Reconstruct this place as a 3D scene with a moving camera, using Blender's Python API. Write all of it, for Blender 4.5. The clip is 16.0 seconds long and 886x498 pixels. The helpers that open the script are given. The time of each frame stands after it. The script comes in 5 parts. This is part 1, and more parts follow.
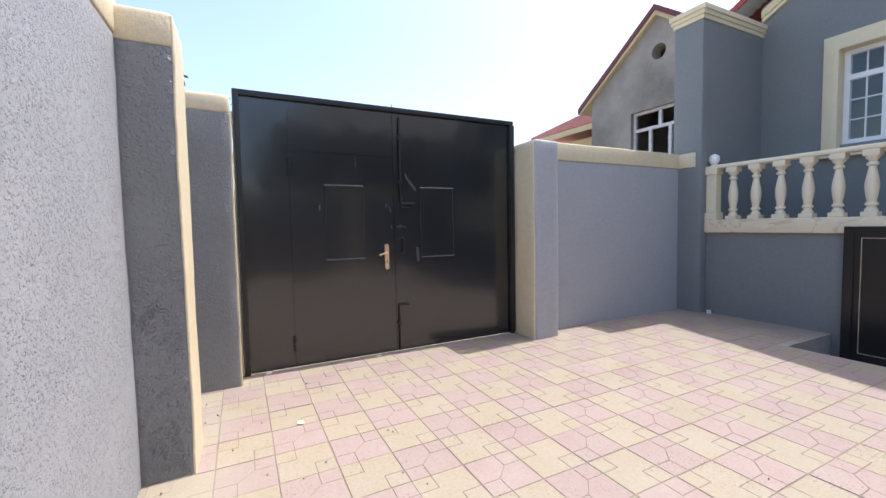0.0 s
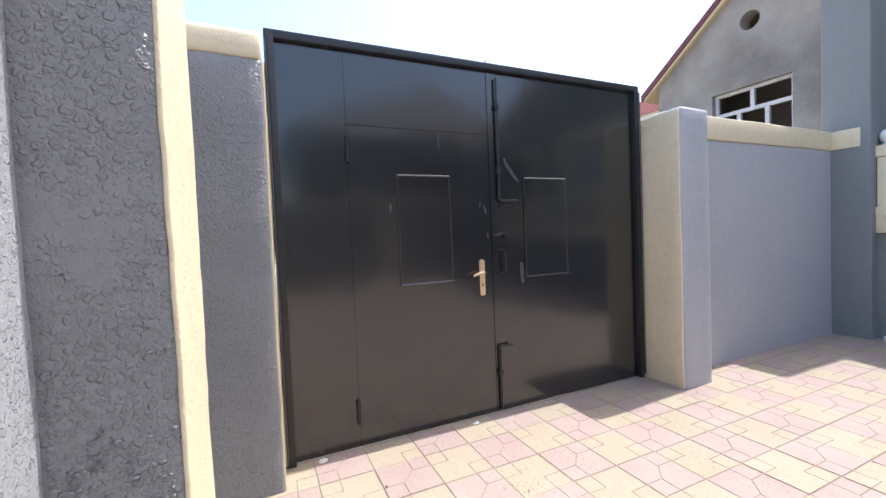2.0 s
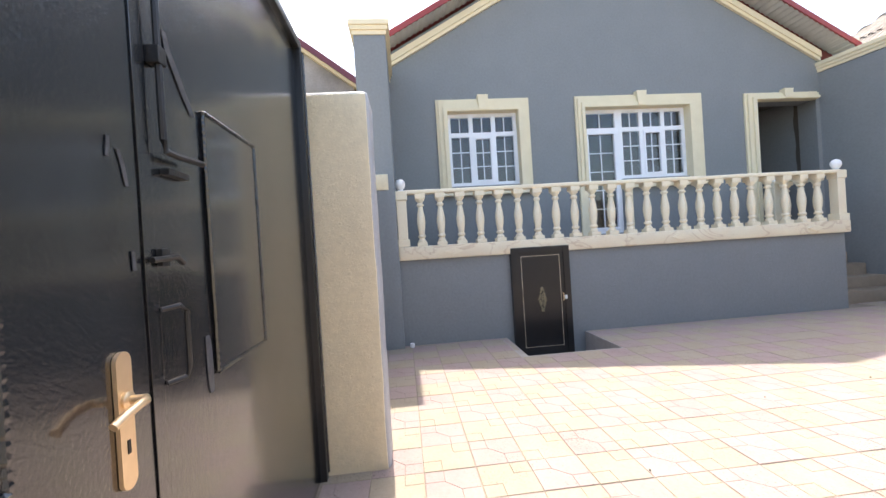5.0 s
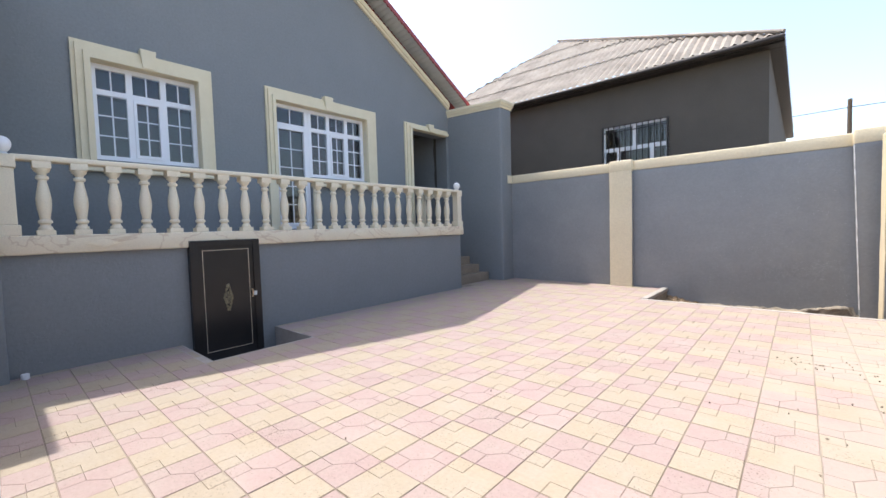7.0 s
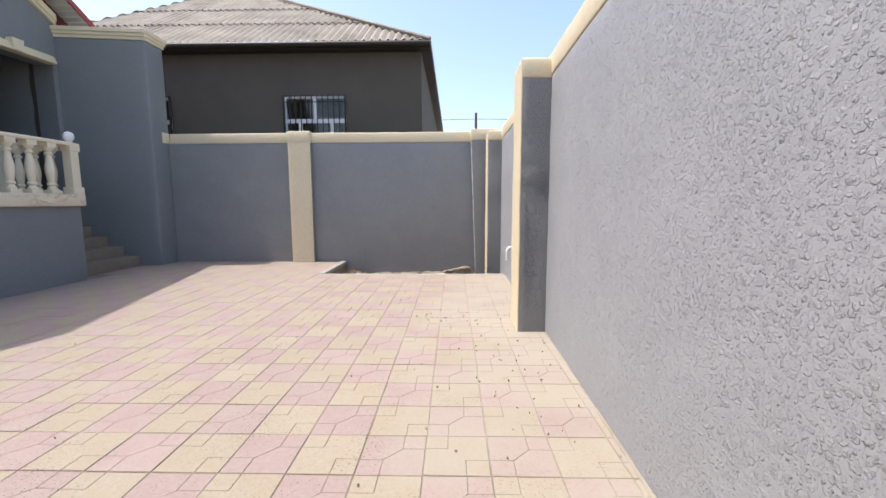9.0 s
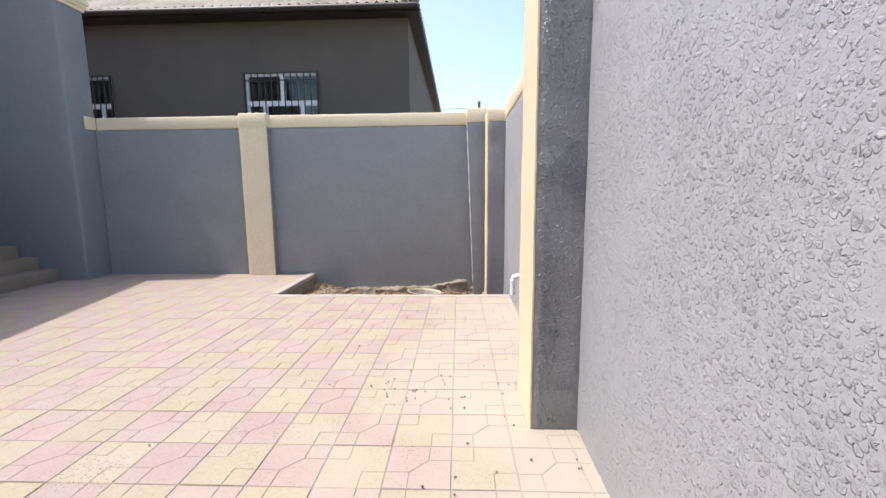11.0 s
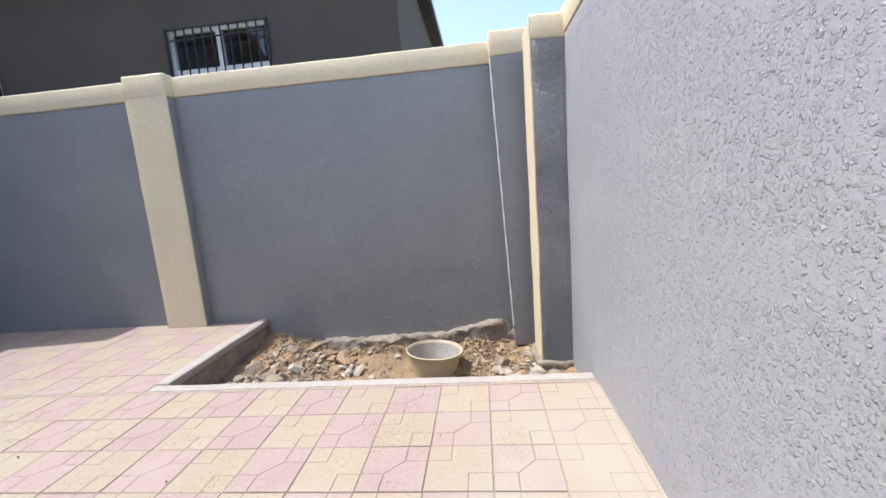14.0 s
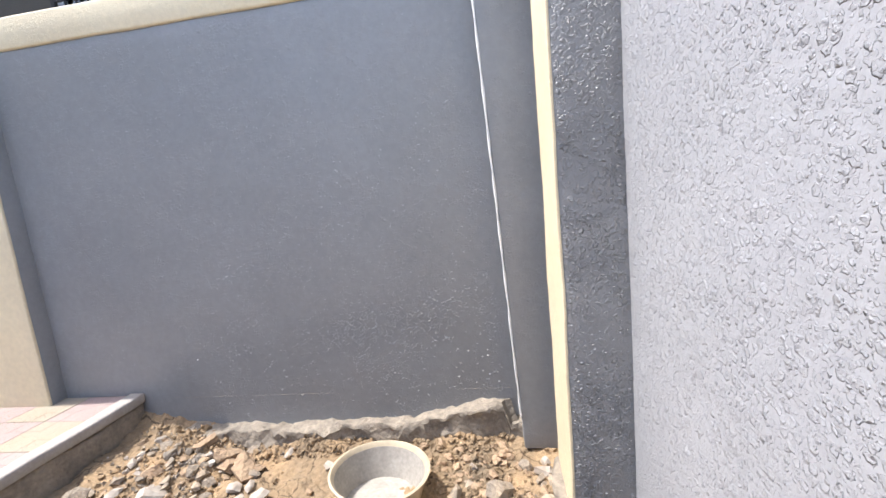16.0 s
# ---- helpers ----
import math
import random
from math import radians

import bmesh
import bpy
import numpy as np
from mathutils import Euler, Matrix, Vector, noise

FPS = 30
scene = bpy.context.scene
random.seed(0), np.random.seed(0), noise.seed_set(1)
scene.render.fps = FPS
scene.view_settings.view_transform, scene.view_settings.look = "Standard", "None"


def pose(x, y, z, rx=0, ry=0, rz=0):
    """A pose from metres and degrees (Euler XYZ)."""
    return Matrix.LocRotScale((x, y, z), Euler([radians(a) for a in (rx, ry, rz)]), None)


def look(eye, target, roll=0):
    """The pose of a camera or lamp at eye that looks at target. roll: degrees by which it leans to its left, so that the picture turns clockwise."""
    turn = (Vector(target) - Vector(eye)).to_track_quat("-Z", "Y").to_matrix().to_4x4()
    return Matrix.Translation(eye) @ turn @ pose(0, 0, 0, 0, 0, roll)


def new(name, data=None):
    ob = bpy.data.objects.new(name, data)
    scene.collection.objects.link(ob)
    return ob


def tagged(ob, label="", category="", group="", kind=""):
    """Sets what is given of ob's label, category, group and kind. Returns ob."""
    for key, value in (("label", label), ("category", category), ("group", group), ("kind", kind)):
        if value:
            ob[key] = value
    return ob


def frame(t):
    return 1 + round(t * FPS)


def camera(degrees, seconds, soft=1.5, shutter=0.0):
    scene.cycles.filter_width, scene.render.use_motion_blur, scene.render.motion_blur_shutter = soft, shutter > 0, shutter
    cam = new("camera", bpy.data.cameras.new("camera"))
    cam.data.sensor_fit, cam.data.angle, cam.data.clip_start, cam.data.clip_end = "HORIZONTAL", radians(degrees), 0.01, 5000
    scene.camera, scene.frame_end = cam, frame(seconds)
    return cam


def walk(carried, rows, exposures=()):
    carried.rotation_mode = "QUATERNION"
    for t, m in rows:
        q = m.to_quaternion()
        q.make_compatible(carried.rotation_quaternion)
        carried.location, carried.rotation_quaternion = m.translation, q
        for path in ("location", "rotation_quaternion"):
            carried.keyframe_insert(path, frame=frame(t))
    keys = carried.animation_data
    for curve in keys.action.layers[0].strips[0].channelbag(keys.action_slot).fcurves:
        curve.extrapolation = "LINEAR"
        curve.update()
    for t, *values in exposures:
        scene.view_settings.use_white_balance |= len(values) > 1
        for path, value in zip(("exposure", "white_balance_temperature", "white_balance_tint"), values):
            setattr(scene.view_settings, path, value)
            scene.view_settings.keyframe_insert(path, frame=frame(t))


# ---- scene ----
cam = camera(95.2, 16.0)
PATH = [
    (0, (1.443, 1.574, 1.29), (2.335, 3.36, 1.178), -1.1),
    (0.5, (1.459, 1.888, 1.309), (2.224, 3.731, 1.172), -1.3),
    (1, (1.41, 2.225, 1.305), (2.165, 4.073, 1.181), -1.9),
    (1.5, (1.374, 2.576, 1.297), (2.144, 4.42, 1.207), -2.4),
    (2, (1.347, 3.016, 1.309), (2.17, 4.837, 1.237), -2.4),
    (2.5, (1.358, 3.424, 1.273), (2.276, 5.2, 1.208), -2.1),
    (3, (1.435, 3.813, 1.255), (2.54, 5.479, 1.189), -1.8),
    (3.5, (1.537, 4.202, 1.257), (2.922, 5.645, 1.207), -1.6),
    (4, (1.625, 4.547, 1.249), (3.32, 5.609, 1.213), -2.4),
    (4.5, (1.804, 4.795, 1.27), (3.728, 5.344, 1.249), -3.4),
    (5, (1.955, 4.966, 1.279), (3.946, 4.773, 1.27), -3.6),
    (5.2, (1.986, 5.035, 1.281), (3.932, 4.574, 1.272), -3.5),
    (7.3, (1.95, 5.103, 1.254), (3.12, 3.487, 1.118), -1.4),
    (7.5, (1.934, 5.066, 1.235), (2.97, 3.363, 1.072), -1.2),
    (8, (1.853, 4.907, 1.18), (2.464, 3.016, 0.956), -0.3),
    (8.5, (1.752, 4.728, 1.184), (2.014, 2.76, 0.94), 0.2),
    (9, (1.735, 4.451, 1.178), (1.785, 2.465, 0.945), -0.2),
    (9.2, (1.734, 4.316, 1.198), (1.734, 2.328, 0.976), -0.5),
    (11.3, (1.491, 2.688, 1.255), (1.605, 0.709, 0.988), -0.7),
    (11.5, (1.475, 2.544, 1.257), (1.621, 0.567, 0.993), -0.9),
    (12, (1.533, 2.12, 1.25), (1.742, 0.146, 0.999), -1.2),
    (12.5, (1.558, 1.691, 1.246), (1.78, -0.28, 0.994), -1.9),
    (13, (1.568, 1.289, 1.247), (1.769, -0.683, 0.984), -2.7),
    (13.5, (1.578, 0.879, 1.257), (1.771, -1.091, 0.973), -3.5),
    (14, (1.549, 0.427, 1.267), (1.748, -1.538, 0.953), -4.5),
    (14.5, (1.514, -0.002, 1.244), (1.694, -1.964, 0.9), -5.1),
    (15, (1.439, -0.396, 1.242), (1.6, -2.357, 0.881), -5.1),
    (15.5, (1.371, -0.794, 1.248), (1.557, -2.754, 0.895), -4.9),
    (16, (1.355, -1.156, 1.189), (1.63, -3.116, 0.902), -5.7),
]
EXPOSURES = [(0, 1.3, 6550), (1.5, 1.47, 6500), (2.5, 1.9, 6500), (3.0, 2.2, 6500), (3.5, 2.42, 6550), (4.0, 2.38, 6700), (4.5, 2.16, 6950), (5.2, 1.92, 7100), (7.3, 1.42, 6700), (9.0, 1.15, 6750), (11.5, 1.36, 6700), (13.0, 1.2, 6450), (14.5, 1.42, 6450), (16.0, 1.8, 6500)]
walk(cam, [(t, look(eye, target, roll)) for t, eye, target, roll in PATH], [(t, stops, kelvin, 10) for t, stops, kelvin in EXPOSURES])

# ---- sky, sun ----
SUN_FROM = Vector((math.cos(radians(66.0)) * math.cos(radians(3.0)), math.cos(radians(66.0)) * math.sin(radians(3.0)), math.sin(radians(66.0))))
world = bpy.data.worlds.new("sky")
scene.world = world
world.use_nodes = True
sky = world.node_tree.nodes.new("ShaderNodeTexSky")
sky.sky_type, sky.sun_disc = "NISHITA", False
sky.sun_elevation, sky.sun_rotation = radians(66), radians(87.0)
sky.air_density, sky.dust_density, sky.ozone_density = 1.0, 2.5, 1.0
world.node_tree.links.new(sky.outputs[0], world.node_tree.nodes["Background"].inputs[0])
world.node_tree.nodes["Background"].inputs[1].default_value = 0.15
sun = new("sun", bpy.data.lights.new("sun", "SUN"))
sun.data.energy, sun.data.angle, sun.data.color = 2.08, radians(0.53), (1.0, 0.975, 0.94)
sun.matrix_world = look(SUN_FROM * 30, (0, 0, 0))


# ---- materials ----
def material(name, colour, rough=0.7, metal=0.0, second=None, scale=3.0, amount=0.5, fine=0.0, fine_scale=60.0, bump=0.0, bump_scale=40.0, spread=0.0, coat=0.0, pits=0.0):
    """Painted or mineral surface: two colours mixed by broad noise, fine grain, relief, and a shift from piece to piece."""
    m = bpy.data.materials.new(name)
    m.use_nodes = True
    t, b = m.node_tree, m.node_tree.nodes["Principled BSDF"]
    b.inputs["Roughness"].default_value, b.inputs["Metallic"].default_value = rough, metal
    b.inputs["Coat Weight"].default_value = coat
    where = t.nodes.new("ShaderNodeNewGeometry").outputs["Position"]
    last = None
    if second:
        n = t.nodes.new("ShaderNodeTexNoise")
        n.inputs["Scale"].default_value, n.inputs["Detail"].default_value, n.inputs["Roughness"].default_value = scale, 6, 0.62
        t.links.new(where, n.inputs["Vector"])
        r = t.nodes.new("ShaderNodeMapRange")
        r.inputs[1].default_value, r.inputs[2].default_value, r.inputs[4].default_value = 0.35, 0.7, amount
        t.links.new(n.outputs[0], r.inputs[0])
        mix = t.nodes.new("ShaderNodeMix")
        mix.data_type = "RGBA"
        mix.inputs[6].default_value, mix.inputs[7].default_value = (*colour, 1), (*second, 1)
        t.links.new(r.outputs[0], mix.inputs[0])
        last = mix.outputs[2]
    if fine or spread:
        h = t.nodes.new("ShaderNodeHueSaturation")
        if last:
            t.links.new(last, h.inputs["Color"])
        else:
            h.inputs["Color"].default_value = (*colour, 1)
        last = h.outputs[0]
        add = t.nodes.new("ShaderNodeMath")
        add.operation = "ADD"
        add.inputs[0].default_value = add.inputs[1].default_value = 0.5
        if fine:
            g = t.nodes.new("ShaderNodeTexNoise")
            g.inputs["Scale"].default_value, g.inputs["Detail"].default_value = fine_scale, 4
            t.links.new(where, g.inputs["Vector"])
            r = t.nodes.new("ShaderNodeMapRange")
            r.inputs[1].default_value, r.inputs[2].default_value = 0.3, 0.7
            r.inputs[3].default_value, r.inputs[4].default_value = 0.5 - fine, 0.5 + fine
            t.links.new(g.outputs[0], r.inputs[0])
            t.links.new(r.outputs[0], add.inputs[0])
        if spread:
            o = t.nodes.new("ShaderNodeObjectInfo")
            r = t.nodes.new("ShaderNodeMapRange")
            r.inputs[3].default_value, r.inputs[4].default_value = 0.5 - spread, 0.5 + spread
            t.links.new(o.outputs["Random"], r.inputs[0])
            t.links.new(r.outputs[0], add.inputs[1])
        t.links.new(add.outputs[0], h.inputs["Value"])
    if pits:
        n = t.nodes.new("ShaderNodeTexNoise")
        n.inputs["Scale"].default_value, n.inputs["Detail"].default_value = 85, 2
        t.links.new(where, n.inputs["Vector"])
        wide = t.nodes.new("ShaderNodeTexNoise")
        wide.inputs["Scale"].default_value = 2.6
        t.links.new(where, wide.inputs["Vector"])
        both = t.nodes.new("ShaderNodeMath")
        both.operation = "MULTIPLY_ADD"
        both.inputs[1].default_value = 0.35
        t.links.new(wide.outputs[0], both.inputs[0])
        t.links.new(n.outputs[0], both.inputs[2])
        r = t.nodes.new("ShaderNodeMapRange")
        r.inputs[1].default_value, r.inputs[2].default_value, r.inputs[4].default_value = 0.83, 0.88, pits
        t.links.new(both.outputs[0], r.inputs[0])
        mix = t.nodes.new("ShaderNodeMix")
        mix.data_type = "RGBA"
        mix.inputs[7].default_value = (0.16, 0.12, 0.09, 1)
        t.links.new(r.outputs[0], mix.inputs[0])
        t.links.new(last, mix.inputs[6])
        last = mix.outputs[2]
    if last:
        t.links.new(last, b.inputs["Base Color"])
    else:
        b.inputs["Base Color"].default_value = (*colour, 1)
    if bump:
        n = t.nodes.new("ShaderNodeTexNoise")
        n.inputs["Scale"].default_value, n.inputs["Detail"].default_value = bump_scale, 5
        t.links.new(where, n.inputs["Vector"])
        k = t.nodes.new("ShaderNodeBump")
        k.inputs["Strength"].default_value, k.inputs["Distance"].default_value = 1.0, bump
        t.links.new(n.outputs[0], k.inputs["Height"])
        t.links.new(k.outputs[0], b.inputs["Normal"])
    return m


def stucco(name, colour, second, rough, chip, flat=0.35, size=60.0, nicks=0.5, tone=0.55, grain=0.3, edge=0.16):
    """Painted coarse render: a trowelled skin with nicks and flakes, crowded in some patches and rare in others."""
    m = material(name, colour, rough, 0, second, 1.7, tone, 0.05, 30)
    t, b = m.node_tree, m.node_tree.nodes["Principled BSDF"]
    where = t.nodes.new("ShaderNodeNewGeometry").outputs["Position"]

    def noise_of(scale, detail, roughness=0.5, distortion=0.0):
        n = t.nodes.new("ShaderNodeTexNoise")
        n.inputs["Scale"].default_value, n.inputs["Detail"].default_value = scale, detail
        n.inputs["Roughness"].default_value, n.inputs["Distortion"].default_value = roughness, distortion
        t.links.new(where, n.inputs["Vector"])
        return n.outputs[0]

    def math_of(kind, a, c, d=None):
        n = t.nodes.new("ShaderNodeMath")
        n.operation = kind
        for k, v in enumerate((a, c, d)):
            if v is None:
                continue
            if isinstance(v, float):
                n.inputs[k].default_value = v
            else:
                t.links.new(v, n.inputs[k])
        return n.outputs[0]

    def range_of(v, a, c, lo=0.0, hi=1.0):
        n = t.nodes.new("ShaderNodeMapRange")
        n.interpolation_type = "SMOOTHSTEP"
        for k, w in zip((1, 2, 3, 4), (a, c, lo, hi)):
            n.inputs[k].default_value = w
        t.links.new(v, n.inputs[0])
        return n.outputs[0]

    patch = range_of(noise_of(2.3, 6, 0.65), 0.25, 0.75)
    shift = t.nodes.new("ShaderNodeTexNoise")
    shift.inputs["Scale"].default_value, shift.inputs["Detail"].default_value, shift.inputs["Roughness"].default_value = size * 0.9, 3, 0.5
    t.links.new(where, shift.inputs["Vector"])
    bend = t.nodes.new("ShaderNodeVectorMath")
    bend.operation = "MULTIPLY_ADD"
    bend.inputs[1].default_value = (1.35 / size,) * 3
    t.links.new(shift.outputs["Color"], bend.inputs[0])
    t.links.new(where, bend.inputs[2])
    def islands(scale):
        """Single flakes with flat tops, each of its own width and height."""
        cells = t.nodes.new("ShaderNodeTexVoronoi")
        cells.inputs["Scale"].default_value = scale
        t.links.new(bend.outputs[0], cells.inputs["Vector"])
        own = t.nodes.new("ShaderNodeSeparateColor")
        t.links.new(cells.outputs["Color"], own.inputs[0])
        near = math_of("MULTIPLY_ADD", own.outputs[0], -0.24, cells.outputs["Distance"])
        return math_of("MULTIPLY", range_of(near, 0.2, 0.2 + edge, 1.0, 0.0), math_of("MULTIPLY_ADD", own.outputs[1], 0.7, 0.3))

    rise = math_of("MULTIPLY_ADD", islands(size * 1.35), 0.55, islands(size * 0.6))
    crowd = range_of(math_of("MULTIPLY_ADD", patch, nicks, noise_of(size * 0.22, 4, 0.6)), 0.56, 0.98)
    deep = math_of("MULTIPLY", rise, math_of("MULTIPLY_ADD", crowd, 1.0 - flat, flat))
    high = math_of("MULTIPLY_ADD", noise_of(130.0, 4), grain, deep)
    k = t.nodes.new("ShaderNodeBump")
    k.inputs["Strength"].default_value, k.inputs["Distance"].default_value = 1.0, chip
    t.links.new(high, k.inputs["Height"])
    t.links.new(k.outputs[0], b.inputs["Normal"])
    return m


STUCCO = stucco("light_grey_stucco", (0.345, 0.355, 0.38), (0.39, 0.395, 0.415), 0.62, 0.0085, 0.25, 88.0, 0.72, 0.55, 0.16, 0.1)
LIGHT = stucco("light_grey_render", (0.38, 0.385, 0.403), (0.42, 0.425, 0.44), 0.5, 0.002, 0.25, 60.0, 0.5, 0.55, 0.12)
RENDER = stucco("dark_grey_render", (0.225, 0.23, 0.237), (0.285, 0.29, 0.295), 0.36, 0.0016, 0.06, 84.0, 0.45, 0.55, 0.2, 0.2)
PIER = stucco("dark_grey_pier_render", (0.225, 0.23, 0.237), (0.26, 0.265, 0.27), 0.36, 0.0052, 0.2, 84.0, 0.8, 0.55, 0.2, 0.2)
HOUSE_GREY = stucco("house_grey_render", (0.192, 0.206, 0.214), (0.214, 0.228, 0.236), 0.6, 0.0012, 0.2, 60.0, 0.5, 0.55, 0.12)
CREAM = stucco("cream_paint", (0.69, 0.59, 0.405), (0.72, 0.635, 0.455), 0.6, 0.0016, 0.3, 84.0, 0.5, 0.55, 0.1)
TRIM = material("cream_moulding", (0.74, 0.66, 0.47), 0.6, 0, (0.66, 0.58, 0.4), 5, 0.5, 0.04, 80, 0.0006, 60)
STONE = material("cream_cast_stone", (0.77, 0.69, 0.51), 0.5, 0, (0.74, 0.6, 0.44), 4, 0.5, 0.06, 90, 0.001, 70)
LEDGE = material("veined_cream_stone", (0.74, 0.655, 0.48), 0.5, 0, (0.7, 0.56, 0.4), 2.2, 0.6, 0.06, 90, 0.001, 70)
GATE_PAINT = material("black_gloss_paint", (0.007, 0.008, 0.01), 0.17, 0, (0.011, 0.011, 0.012), 2, 0.6, 0, 60, 0.0018, 115, 0.0, 1.0)
GATE_PAINT.node_tree.nodes["Principled BSDF"].inputs["Coat IOR"].default_value = 1.62
GATE_PAINT.node_tree.nodes["Principled BSDF"].inputs["Coat Roughness"].default_value = 0.13
GATE_PAINT.node_tree.nodes["Principled BSDF"].inputs["Specular IOR Level"].default_value = 0.35
DOOR_GLOSS = 0.38
GATE_DULL = material("black_dull_paint", (0.012, 0.012, 0.013), 0.4, 0, (0.02, 0.02, 0.02), 9, 0.6, 0, 60, 0.002, 45)
PINK = material("pink_paving", (0.312, 0.228, 0.213), 0.8, 0, (0.326, 0.269, 0.238), 3.6, 0.8, 0.06, 45, 0.0018, 120, 0.035, 0, 0.8)
YELLOW = material("yellow_paving", (0.319, 0.265, 0.194), 0.8, 0, (0.328, 0.282, 0.23), 3.6, 0.8, 0.06, 45, 0.0018, 120, 0.03, 0, 0.8)
GROUT = material("sandy_joint", (0.3, 0.25, 0.2), 0.95, 0, (0.17, 0.13, 0.1), 1.6, 1.0, 0.12, 70, 0.004, 90)
CONCRETE = material("pale_concrete", (0.37, 0.34, 0.31), 0.85, 0, (0.27, 0.245, 0.22), 8, 0.6, 0.08, 60, 0.003, 50)
SOIL = material("dry_clay_soil", (0.325, 0.222, 0.125), 0.95, 0, (0.17, 0.13, 0.088), 3.0, 1.0, 0.16, 40, 0.02, 42)
FOOT = material("earthy_concrete", (0.3, 0.255, 0.2), 0.95, 0, (0.15, 0.128, 0.105), 9, 0.9, 0.15, 40, 0.014, 35)
ROCK = material("grey_rubble", (0.2, 0.172, 0.142), 0.9, 0, (0.36, 0.285, 0.205), 9, 1.0, 0.14, 60, 0.012, 60, 0.18)
BRICKBIT = material("clay_rubble", (0.3, 0.205, 0.13), 0.9, 0, (0.37, 0.275, 0.18), 14, 0.8, 0.12, 60, 0.02, 38, 0.12)
PLASTERBIT = material("white_plaster_rubble", (0.43, 0.385, 0.33), 0.8, 0, (0.26, 0.21, 0.165), 12, 1.0, 0.06, 60, 0.003, 60)
BOWL = material("cream_plastic", (0.5, 0.405, 0.285), 0.45, 0, (0.35, 0.31, 0.22), 9, 0.7, 0.05, 50, 0.0006, 30)
BOWL_DUST = material("dried_mortar", (0.36, 0.335, 0.3), 0.9, 0, (0.25, 0.23, 0.2), 10, 0.8, 0.1, 60, 0.003, 40)
PVC = material("white_plastic", (0.8, 0.8, 0.8), 0.3, 0, (0.7, 0.7, 0.69), 25, 0.5)
UPVC = material("white_window_plastic", (0.82, 0.83, 0.86), 0.3, 0, (0.76, 0.77, 0.8), 6, 0.4)
RAW_UPVC = material("dusty_window_plastic", (0.7, 0.68, 0.7), 0.45, 0, (0.45, 0.42, 0.4), 18, 0.7)
BRASS = material("pale_brass", (0.86, 0.64, 0.4), 0.36, 0.75, (0.72, 0.52, 0.3), 20, 0.5)
RED_METAL = material("red_roof_metal", (0.25, 0.032, 0.034), 0.5, 0.0, (0.32, 0.06, 0.05), 6, 0.5)
MAROON = material("dark_maroon_metal", (0.13, 0.03, 0.042), 0.5, 0, (0.17, 0.05, 0.06), 6, 0.5)
PINK_ROOF = material("faded_red_roof", (0.5, 0.17, 0.16), 0.6, 0, (0.56, 0.26, 0.23), 3, 0.6)
SHEET = material("grey_corrugated_sheet", (0.36, 0.32, 0.27), 0.9, 0, (0.2, 0.17, 0.14), 1.6, 0.9, 0.12, 25, 0.004, 60)
SOFFIT = material("pale_soffit_sheet", (0.5, 0.5, 0.48), 0.55, 0.2, (0.4, 0.4, 0.4), 5, 0.5)
# neighbour's render; on the porch recess its darkness stands in for shade
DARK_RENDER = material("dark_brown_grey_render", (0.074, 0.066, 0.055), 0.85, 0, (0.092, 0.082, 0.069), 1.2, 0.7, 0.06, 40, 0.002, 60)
RAW_RENDER = material("raw_cement_render", (0.205, 0.187, 0.166), 0.9, 0, (0.37, 0.345, 0.31), 0.9, 1.0, 0.08, 30, 0.003, 40)
PALE_WALL = material("pale_yellow_wall", (0.6, 0.5, 0.3), 0.8, 0, (0.5, 0.42, 0.27), 2, 0.6, 0.05, 40)
DARK_IRON = material("dark_iron", (0.02, 0.019, 0.018), 0.5, 0.4, (0.04, 0.03, 0.025), 12, 0.6)
DOOR_PAINT = material("satin_black_door_paint", (0.012, 0.012, 0.013), 0.25, 0, (0.02, 0.02, 0.02), 3, 0.5, 0, 60, 0.0004, 60)
DOOR_PAINT.node_tree.nodes["Principled BSDF"].inputs["Specular IOR Level"].default_value = DOOR_GLOSS
STEP_STONE = material("beige_step_stone", (0.24, 0.195, 0.145), 0.75, 0, (0.19, 0.155, 0.115), 5, 0.7, 0.06, 60, 0.001, 80)
LEAF = material("green_leaf", (0.05, 0.08, 0.03), 0.6, 0, (0.08, 0.1, 0.04), 12, 0.7)
BARK = material("bark", (0.12, 0.09, 0.06), 0.9, 0, (0.07, 0.05, 0.04), 14, 0.7, 0, 60, 0.01, 30)
INSIDE = material("dim_room_plaster", (0.3, 0.28, 0.26), 0.9, 0, (0.26, 0.24, 0.22), 2, 0.6)
LITTER = material("white_paper_scrap", (0.75, 0.74, 0.7), 0.8, 0, (0.6, 0.58, 0.54), 40, 0.5)
EARTH = material("dusty_ground", (0.36, 0.3, 0.23), 0.95, 0, (0.27, 0.23, 0.18), 0.4, 0.8, 0.1, 8, 0.01, 6)


def glass(name, tint):
    m = bpy.data.materials.new(name)
    m.use_nodes = True
    b = m.node_tree.nodes["Principled BSDF"]
    b.inputs["Base Color"].default_value = (*tint, 1)
    b.inputs["Roughness"].default_value, b.inputs["IOR"].default_value = 0.02, 1.5
    b.inputs["Transmission Weight"].default_value = 1.0
    return m


